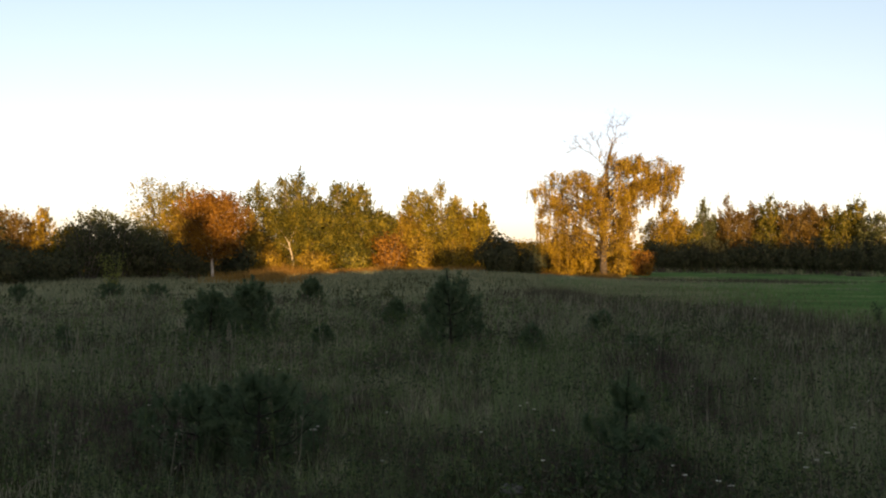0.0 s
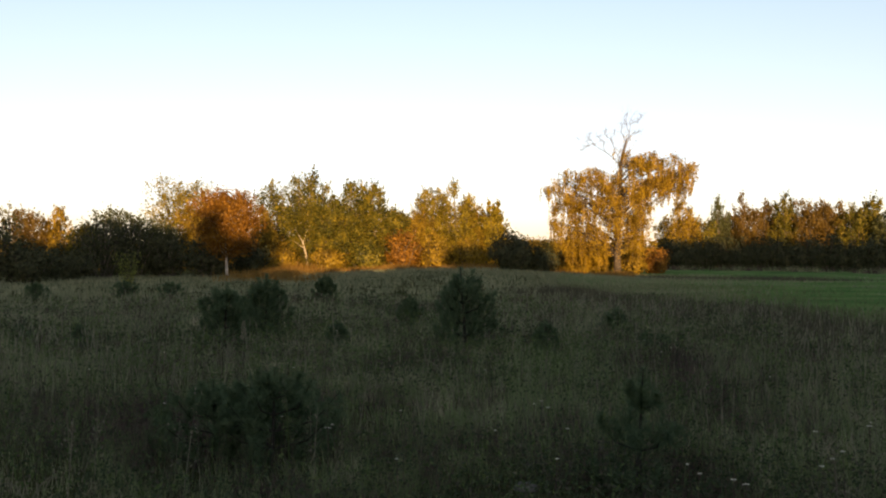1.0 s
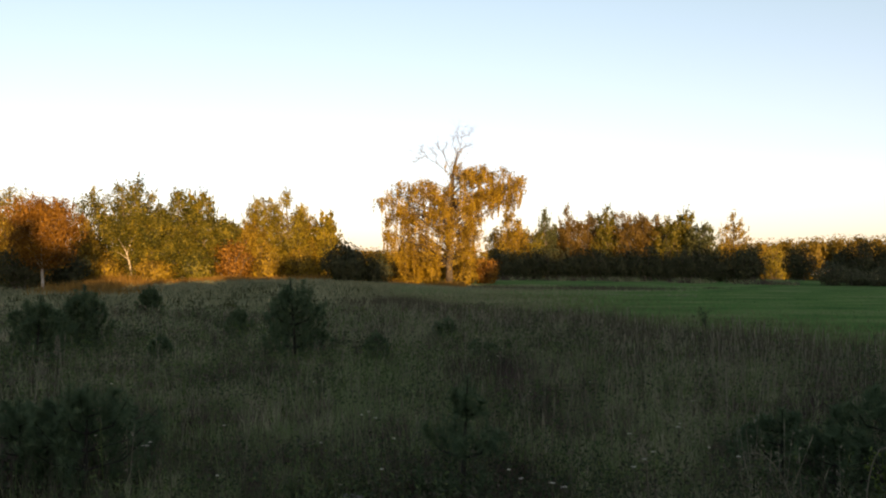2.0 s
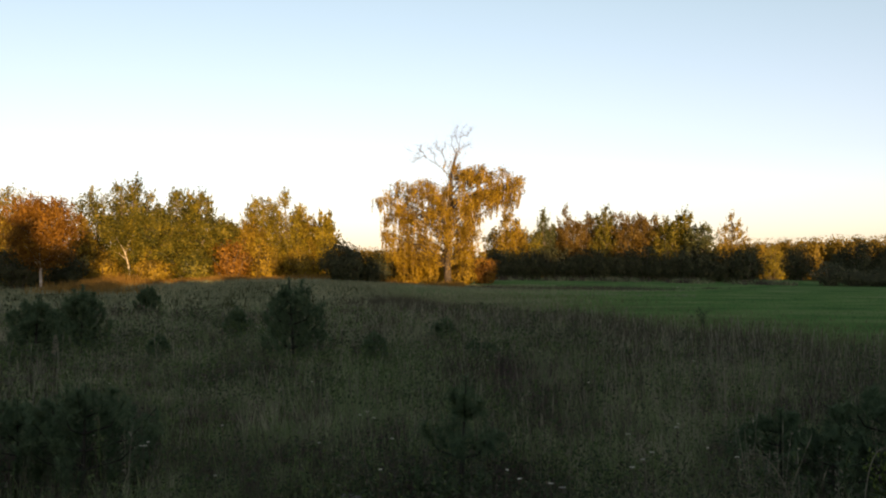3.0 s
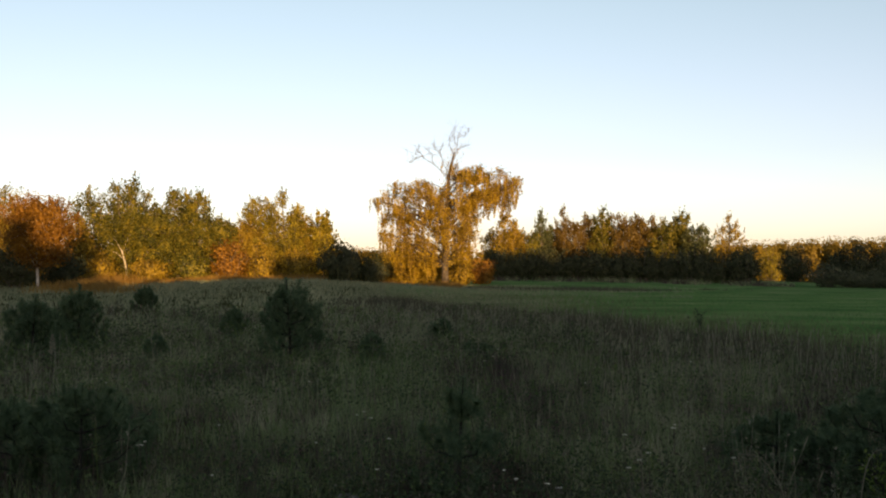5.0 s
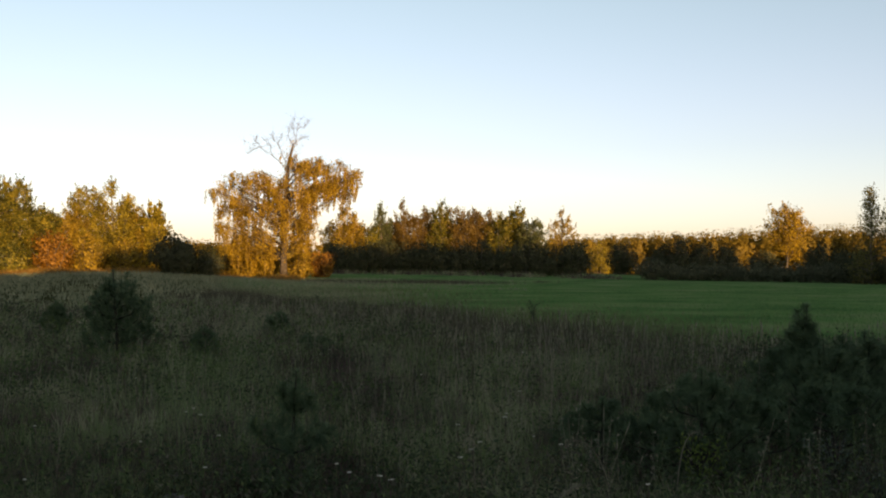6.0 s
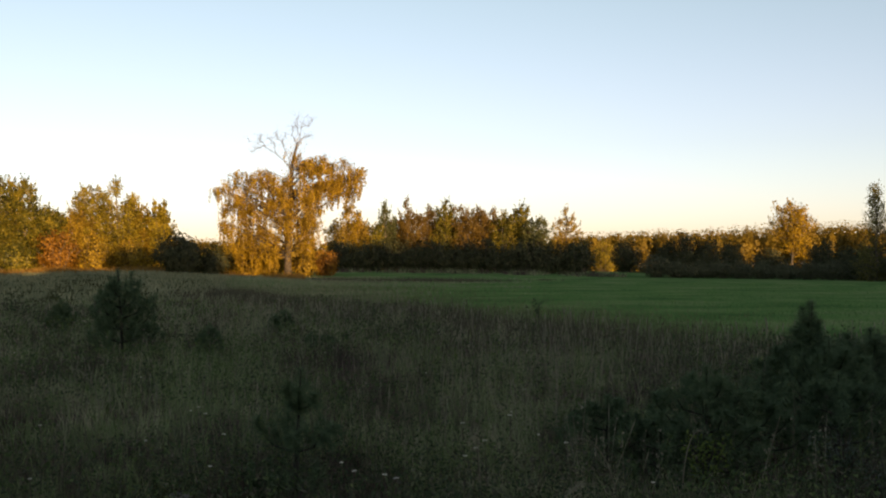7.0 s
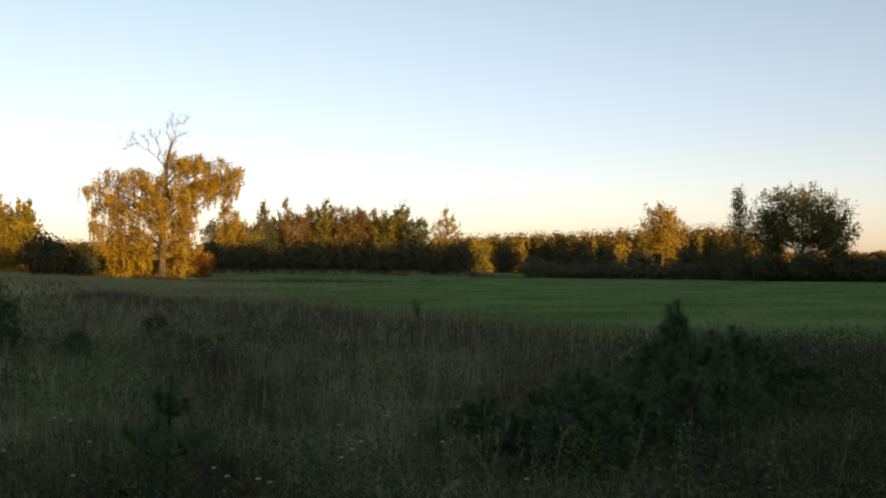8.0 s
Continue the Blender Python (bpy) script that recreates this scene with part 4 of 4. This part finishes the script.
tree("airy_birch", "thin airy birch above the far bushes", 25.96, 160, 11.4, 6.6, "aspen", AMBER, BARK, clear=0.3, count=2500, size=0.28, limbs=26, seed=160, group=RIGHT, gaps=0.25, lump=0.04)
for az, d, h, w, leaf, s in ((26.8, 140, 5.2, 4.4, AMBER, 1), (28.25, 190, 7.0, 6.4, YGREEN, 2), (29.5, 150, 5.6, 6.2, DARK, 3), (31.9, 142, 4.8, 4.6, DARK, 4), (32.8, 140, 6.2, 5.6, DARK, 5), (34.0, 140, 5.8, 5.6, DARK, 6), (35.3, 146, 5.4, 5.2, DARK, 7),
                             (37.4, 150, 4.6, 5.4, DARK, 8), (40.3, 130, 5.0, 5.2, DARK, 9), (41.6, 122, 3.8, 4.8, DARK, 10), (42.6, 112, 3.8, 4.6, DARK, 11)):
    bush("bush", "rounded bush at the far edge of the field", az, d, h, w, leaf, 5200, 0.25, 170 + s, RIGHT)
k = 0
for az in np.arange(31.2, 53.5, 1.2):
    k += 1
    d = 121 - max(0, az - 36) * 1.4
    bush("low_bush", "low dark bush along the field's edge", float(az), d, 2.15 + 0.15 * math.sin(k * 1.7) + (0.75 if k == 1 else 0), 4.8, SEDGE, 1900, 0.24, 190 + k, RIGHT)
tree("round_birch", "tall rounded golden birch above the far woods", 38.65, 190, 14.2, 9.2, "round", GOLD, clear=0.3, count=6500, size=0.36, seed=215, group=RIGHT)
tree("thin_birch", "thin straggly dark birch beside the big oak", 43.0, 105, 10.1, 5.2, "spire", OAKLEAF, BARK, clear=0.03, count=4600, size=0.18, limbs=46, seed=216, group=RIGHT, gaps=0.22, lump=0.058)
for az, h, w, s in ((46.3, 10.1, 10.4, 1), (44.7, 8.0, 4.6, 3), (47.9, 7.4, 5.2, 4)):
    tree("oak", "broad dark green oak with gaps in its crown", az, 105, h, w, "round", OAKLEAF, clear=0.42, count=int(1000 * w), size=0.22, limbs=52, seed=256 + s, group=RIGHT, gaps=0.52, lump=0.046)
for az, d, h, w, s in ((44.4, 102, 3.6, 5.0, 1), (46.4, 101, 3.2, 5.0, 2), (48.4, 101, 3.2, 5.0, 3), (50.2, 101, 2.6, 4.6, 4), (52.4, 100, 2.6, 5.0, 5)):
    bush("bush", "dark bush under the big oaks", az, d, h, w, DARK, 4000, 0.24, 225 + s, RIGHT)


def far_woods():
    """The wooded skyline all round, too far to pick single trees from it: rounded crowns in rows."""
    rng = np.random.default_rng(300)
    c, away, sizes = [], [], []
    for row in range(3):
        for az in np.arange(-62, 84, 0.62):
            seen = 25 < az < 45 or 3 < az < 7
            d = 272 + row * 18 + rng.uniform(-7, 7)
            a = az + rng.uniform(-0.35, 0.35)
            top = (12.1 + 0.8 * math.sin(az * 0.35) + rng.uniform(-0.7, 0.6)) * (0.93 + 0.08 * row) * float(0.80 + 0.32 * smooth01(20, 32, np.float64(az)) - 0.60 * smooth01(42.6, 45.6, np.float64(az)))
            x, y = polar(a, d)
            n = 640 if seen else 130 if 45 <= az < 54 else 40
            wide, half = rng.uniform(2.9, 4.4), top * rng.uniform(0.48, 0.60)
            v = unit(rng, n) * (rng.uniform(0.2, 1, n) ** 0.55)[:, None]
            v *= 1 + 0.16 * np.sin(v[:, :1] * 7 + az) * np.sin(v[:, 2:] * 8 + row)
            v[:, 2] = np.where(v[:, 2] > 0.8, 0.8 + (v[:, 2] - 0.8) * 0.4, v[:, 2])
            p = np.stack([x + v[:, 0] * wide, y + v[:, 1] * wide, top - half + v[:, 2] * half], axis=1)
            c.append(p[p[:, 2] > 0.2])
            away.append(v[p[:, 2] > 0.2])
            sizes.append((0.68 if seen else 1.5 if 45 <= az < 54 else 2.2) * (1 - 0.38 * smooth01(0.5, 0.9, v[p[:, 2] > 0.2][:, 2])))
            if seen:                                # the dense inside of the crown
                v = unit(rng, 80) * (rng.uniform(0.1, 0.74, 80))[:, None]
                c.append(np.stack([x + v[:, 0] * wide, y + v[:, 1] * wide, np.maximum(top - half + v[:, 2] * half, 0.4)], axis=1))
                away.append(v)
                sizes.append(np.full(80, 1.7))
    c = np.concatenate(c)
    ob = put("far_woods", leaves("far_woods", c, np.concatenate(sizes), rng, 0.0, 0.8, np.concatenate(away), 0.3), FARLEAF)
    tagged(ob, "distant autumn woods in golden light on the skyline", "woods", "", "stuff")


def shade_belt():
    """An unseen belt of woods, added behind the viewer to keep the meadow in shade."""
    rng = np.random.default_rng(310)
    c, lines = [], []
    # tops set to shape the shade: bearing and distance of the place that they shade, height of the tops
    edge = ((-28, 80, 13.6), (-24.6, 90, 12.8), (-23.8, 100, 12.6), (-22, 100, 12.6), (-21, 92, 14.2), (-17.5, 92, 14.3), (-15.6, 95, 14.0), (-12.9, 82, 13.8), (-12.2, 84, 8.4), (-7, 92, 10.0), (-3, 97, 10.9),
            (1.2, 92, 10.8), (2.0, 92, 14.8), (4.6, 92, 14.6), (5.4, 96, 10.8), (9, 108, 10.4), (11.3, 112, 10.8), (12.1, 132, 17.0), (14, 136, 17.8), (24, 136, 17.4), (26.2, 132, 17.0), (43.5, 105, 16.4), (49, 105, 16.4), (30.8, 150, 20.3), (35, 150, 20.3), (26.6, 190, 14.2), (29.9, 190, 14.2), (39, 190, 15.5))
    turn = math.tan(radians(180 - SUN_AZ))
    marks = sorted((d * math.sin(radians(az)) + turn * (d * math.cos(radians(az)) + 45), top) for az, d, top in edge)
    along, tops = [-150] + [m[0] for m in marks] + [330], [16] + [m[1] for m in marks] + [15]
    for x in np.arange(-150, 290, 2.2):
        top = float(np.interp(x, along, tops))
        for row in range(4):
            h = top * rng.uniform(0.86, 1.03)
            px, py = x + rng.uniform(-1, 1), -40 - row * 3.5 + rng.uniform(-1, 1)
            n = 50
            z = h * rng.uniform(0.0, 1, n) ** 0.9
            r = 2.4 * np.sqrt(np.clip(1 - (z / h) ** 2, 0.03, 1)) * rng.uniform(0.2, 1, n) ** 0.5
            q = rng.uniform(0, 2 * math.pi, n)
            c.append(np.stack([px + np.cos(q) * r, py + np.sin(q) * r, z], axis=1))
            lines.append((np.array([(px, py, -0.1), (px, py, h * 0.5), (px, py, h * 0.95)]), np.array([0.2, 0.14, 0.02])))
    c = np.concatenate(c)
    root = thing("woods", 0, 0, 0, "unseen belt of tall woods added behind the meadow to shade it", "woods")
    root["kind"] = "stuff"
    put("trunks", tubes("trunks", lines, 5), BARK, root)
    put("crowns", leaves("crowns", c, 2.5, rng, 0.0, 0.9), DEEP, root)


far_woods()
shade_belt()


# ---- pine saplings ----
def pine_sapling(x, y, h, w, seed, label="young dark green Scots pine standing in tall grass", whorls=0, crown=0.66, bushy=1.0):
    """A straight leader with whorls of upturned branches, each a brush of needles with upright side shoots."""
    rng = np.random.default_rng(seed)
    dist = math.hypot(x, y)
    root = thing("pine_sapling", x, y, float(lie(np.float64(x), np.float64(y))) - 0.02, label, "pine sapling", "young pines in the meadow", rng.uniform(0, 360))
    fat = max(0.0055, dist * 0.00062)
    per = int((98 if dist < 12 else 90 if h > 0.9 else 40) * bushy)
    long = 0.052 + 0.020 * h

    def brush(a, b, n):
        ax = b - a
        ln = np.linalg.norm(ax)
        ax = ax / (ln + 1e-9)
        t = rng.uniform(0.0, 1.0, n)
        rad = np.cross(np.tile(ax, (n, 1)), unit(rng, n))
        rad /= np.linalg.norm(rad, axis=1)[:, None] + 1e-9
        p = a + np.outer(t * ln, ax)
        way = rad * 0.84 + ax * 0.56
        tip = p + way * (long * rng.uniform(0.7, 1.15, n))[:, None]
        s = np.cross(way, unit(rng, n))
        s /= np.linalg.norm(s, axis=1)[:, None] + 1e-9
        return np.stack([p - s * fat * 0.5, p + s * fat * 0.5, tip], axis=1)

    def below(p):
        return h * (0.96 - 0.46 * (math.hypot(p[0], p[1]) / (0.5 * w)) ** 1.2 + rng.uniform(-0.05, 0.05))

    lean = rng.normal(0, 0.03, 2) * h
    zs = np.linspace(0, h * 0.93, 8)
    stem = np.column_stack([lean[0] * zs / h, lean[1] * zs / h, zs])
    put("trunk", tubes("trunk", [(stem, (0.018 * h + 0.004) * (1 - 0.85 * zs / h))], 6), TWIG, root, "", True)
    foot = np.array([np.interp(h * (crown - 0.1), zs, stem[:, i]) for i in range(3)])
    leader = brush(foot, stem[-1], int(per * 3.2))
    put("leader", mesh_of("leader", leader, np.arange(leader.shape[0] * 3).reshape(-1, 3), 3), PINE, root)
    whorls = whorls or (6 if h > 1.0 else 5 if h > 0.6 else 4)
    for k in range(whorls):
        u = k / (whorls - 1)
        z0 = h * (0.04 + (crown - 0.04) * u ** 0.9)
        n = (6 if h > 1.0 else 5) if k < whorls - 1 else 4
        for j in range(n):
            a = 2 * math.pi * (j + rng.uniform(-0.3, 0.3)) / n + k
            reach = 0.5 * w * (0.95 + 0.20 * u - 0.82 * u * u) * rng.uniform(0.65, 1.12)
            start = np.array([lean[0] * z0 / h, lean[1] * z0 / h, z0])
            out = np.array([math.cos(a), math.sin(a), 0])
            mid = start + out * reach * 0.6 + np.array([0, 0, reach * 0.18])
            end = start + out * reach * 0.95 + np.array([0, 0, reach * (0.34 + 0.45 * u)])
            cand = end + out * reach * 0.05 + np.array([0, 0, 0.14 * h * rng.uniform(0.7, 1.25)])
            cand[2] = min(cand[2], below(cand))
            br = put("branch", tubes("branch", [(np.stack([start, mid, end, cand]), np.array([0.007 * h + 0.002, 0.005 * h + 0.002, 0.003, 0.002]))], 5), TWIG, root, "", True)
            nd = [brush(start + (mid - start) * 0.25, mid, int(per * 0.6)), brush(mid, end, int(per * 0.8)), brush(end, cand, int(per * 1.2))]
            for q in ((0.42, 0.8) if h > 0.7 and (whorls != 3 or k < 2) else (0.7,)):
                for sgn in (-1, 1):
                    p = start + (end - start) * q
                    side = rng.uniform(0.4, 1.0) * sgn
                    b = p + np.array([math.cos(a + side) * 0.6, math.sin(a + side) * 0.6, 1.0]) * (0.14 * h + 0.02) * rng.uniform(0.7, 1.25) * (0.6 + 0.5 * q)
                    b[2] = min(b[2], below(b) - 0.03 * h)
                    nd.append(brush(p, b, int(per * 0.85)))
            nd = np.concatenate(nd)
            put("needles", mesh_of("needles", nd, np.arange(nd.shape[0] * 3).reshape(-1, 3), 3), PINE, br)
    return root


for i, (az, d, h, w) in enumerate(PINES):
    if d == 6.6:
        pine_sapling(*polar(az, d), h, w, 400 + i, whorls=3, crown=0.66, bushy=1.1)
    elif d == 9.6:
        pine_sapling(*polar(az, d), h, w, 400 + i, crown=0.76, bushy=0.8)
    else:
        pine_sapling(*polar(az, d), h, w, 400 + i)


# ---- small plants ----
def yarrow(x, y, h, r, seed):
    rng = np.random.default_rng(seed)
    root = thing("yarrow", x, y, float(lie(np.float64(x), np.float64(y))), "white yarrow flower head on a thin stem", "flower", "meadow flowers")
    tip = np.array([rng.normal(0, 0.03), rng.normal(0, 0.03), h])
    put("stem", tubes("stem", [(np.stack([np.zeros(3), tip * 0.5 + np.array([0.01, 0, 0]), tip]), np.array([0.004, 0.003, 0.002]))], 5), GRASS, root)
    n = 46
    a, q = rng.uniform(0, 2 * math.pi, n), np.sqrt(rng.uniform(0, 1, n)) * r
    c = tip + np.stack([np.cos(a) * q, np.sin(a) * q, rng.uniform(-0.003, 0.003, n) - q * q * 4], axis=1)
    put("flower_head", leaves("flower_head", c, 0.0065, rng, 0.0, 0.9, np.tile([0.0, 0.0, 1.0], (n, 1))), PETAL, root)


YARROWS = ((4.37, 7.86), (4.91, 7.93), (5.45, 7.89), (2.54, 6.53), (16.08, 5.31), (16.38, 5.27), (13.97, 5.62), (13.13, 6.93), (21.46, 6.10), (24.90, 6.51), (27.53, 8.03), (23.16, 7.47), (5.48, 5.57), (14.98, 14.46), (12.12, 12.58), (-3.26, 7.47), (-9.72, 10.88), (20.43, 6.93), (22.91, 7.61), (26.40, 6.36))
rng = np.random.default_rng(500)
for i, (az, d, z) in enumerate(((20.43, 5.4, 0.55), (6.68, 6.8, 0.45), (-7.7, 6.9, 0.44), (21.8, 5.9, 0.54), (-7.2, 6.95, 0.45))):
    yarrow(*polar(az, d), z, 0.014 if i != 2 else 0.028, 510 + i)
for i, (az, d) in enumerate(YARROWS):
    yarrow(*polar(az, d), 0.46 + 0.02 * math.sin(i * 2.3), 0.010 + 0.004 * (i % 3), 560 + i)
for i in range(22):
    az, d = rng.uniform(-25, 52), 5.2 + 13 * rng.uniform(0, 1) ** 1.3
    fx, fy = polar(az, d)
    if fx < field_edge(np.float64(fy)) - 0.3:
        yarrow(fx, fy, rng.uniform(0.34, 0.56), rng.uniform(0.008, 0.014), 520 + i)


def leafy_herb(name, label, x, y, h, w, leaf, seed, size=0.06, stems=12, loose=0.03):
    rng = np.random.default_rng(seed)
    root = thing(name, x, y, float(lie(np.float64(x), np.float64(y))), label, "plant", "meadow plants")
    for k in range(stems):
        a = k * 2.4
        tip = np.array([math.cos(a) * w * 0.5 * rng.uniform(0.2, 1), math.sin(a) * w * 0.5 * rng.uniform(0.2, 1), h * rng.uniform(0.7, 1.0)])
        pts = np.stack([tip * 0.02, tip * np.array([0.4, 0.4, 0.55]), tip])
        st = put("stem", tubes("stem", [(pts, np.array([0.006, 0.004, 0.002]))], 5), TWIG, root)
        f = rng.uniform(0.25, 1, 26)[:, None]
        c = tip * f + rng.normal(0, loose, (26, 3)) * (0.5 + h)
        put("leaf_spray", leaves("leaf_spray", c, size, rng, 0.0, 0.4), leaf, st)["kind"] = "stuff"
    return root


leafy_herb("sapling", "yellow-green leafy willow sapling in the meadow", *polar(-19.0, 46.5), 2.3, 1.7, LIME, 600, 0.085, 34, 0.012)
leafy_herb("weed", "yellow-green leafy weed among the young pines", *polar(34.2, 7.0), 0.46, 0.42, LEAFY, 601, 0.032, 20)
leafy_herb("mugwort", "grey-green mugwort clump in the grass", *polar(41.4, 7.4), 0.46, 0.4, SAGE, 602, 0.028, 22)
leafy_herb("mugwort", "grey-green mugwort clump in the grass", *polar(43.8, 6.6), 0.42, 0.4, SAGE, 603, 0.028, 22)
leafy_herb("sapling", "small dark sapling standing in the mown field", *polar(24.4, 28.5), 0.72, 0.42, SHADEHERB, 604, 0.06, 7)


def seed_spike(x, y, low, top, seed):
    """A withered stem with a pale woolly seed head."""
    rng = np.random.default_rng(seed)
    root = thing("fireweed", x, y, float(lie(np.float64(x), np.float64(y))), "withered fireweed with a pale woolly seed head", "plant", "meadow plants")
    put("stem", tubes("stem", [(np.array([(0, 0, 0), (0.01, 0, low), (0.0, 0.01, top)]), np.array([0.006, 0.005, 0.002]))], 5), TWIG, root)
    z = rng.uniform(low, top, 120)
    r = 0.045 * np.sqrt(np.clip((top - z) / (top - low), 0.05, 1))
    a = rng.uniform(0, 2 * math.pi, 120)
    put("seed_head", leaves("seed_head", np.stack([np.cos(a) * r, np.sin(a) * r, z], axis=1), 0.04, rng, 0.2, 0.4), DRY, root)["kind"] = "stuff"


def dead_stalk(x, y, lean, h, seed):
    """A bleached grass stalk that arches over, with a drooping head."""
    rng = np.random.default_rng(seed)
    root = thing("dead_stalk", x, y, 0.0, "bleached dry stalk arching over the grass", "plant", "meadow plants")
    t = np.linspace(0, 1, 9)
    pts = np.stack([lean * t ** 1.8, 0.04 * t, h * np.sin(t * 1.75) / math.sin(1.57)], axis=1)
    put("stem", tubes("stem", [(pts, np.linspace(0.006, 0.002, 9))], 5), DRY, root)
    c = pts[-4:][rng.integers(0, 4, 60)] + rng.normal(0, 0.014, (60, 3))
    put("seed_head", leaves("seed_head", c, 0.016, rng, 0.4, 0.35), DRY, root)["kind"] = "stuff"


seed_spike(*polar(-12.55, 14.0), 0.53, 0.79, 700)
for i, (az, d, lean, h) in enumerate(((29.6, 6.0, -0.32, 0.56), (25.5, 5.2, 0.3, 0.42), (-24.6, 5.6, 0.22, 0.46), (-24.0, 5.7, -0.18, 0.40), (-0.3, 9.8, -0.35, 0.62), (33.0, 6.6, 0.2, 0.5))):
    dead_stalk(*polar(az, d), lean, h, 710 + i)


def field_stone(x, y, r, seed):
    bm = bmesh.new()
    bmesh.ops.create_icosphere(bm, subdivisions=3, radius=r)
    for v in bm.verts:
        v.co *= 1 + 0.25 * noise.noise(v.co * 3 / r + Vector((seed, 0, 0)))
        v.co.z *= 0.5
    me = bpy.data.meshes.new("stone")
    bm.to_mesh(me)
    bm.free()
    ob = put("stone", me, STONE, None, "pale grey field stone half hidden in grass", True)
    ob.location = (x, y, r * 0.12)
    tagged(ob, "", "stone")


field_stone(*STONE_AT, 0.085, 3)


def sand_patch():
    ang = np.linspace(0, 2 * math.pi, 40, endpoint=False)
    x0, y0 = polar(12.9, 101)
    r = 1 + 0.25 * np.sin(ang * 3 + 1) + 0.12 * np.sin(ang * 7)
    x, y = x0 + 3.2 * r * np.cos(ang), y0 + 1.6 * r * np.sin(ang)
    v = np.concatenate([np.stack([x, y, lie(x, y) + 0.075], axis=1), [[x0, y0, float(lie(np.float64(x0), np.float64(y0))) + 0.11]]])
    f = [(i, (i + 1) % 40, 40) for i in range(40)]
    ob = put("sand_patch", mesh_of("sand_patch", v, f, 3), SAND, None, "pale bare sandy patch at the edge of the field", True)
    tagged(ob, "", "ground", "", "structure")


sand_patch()
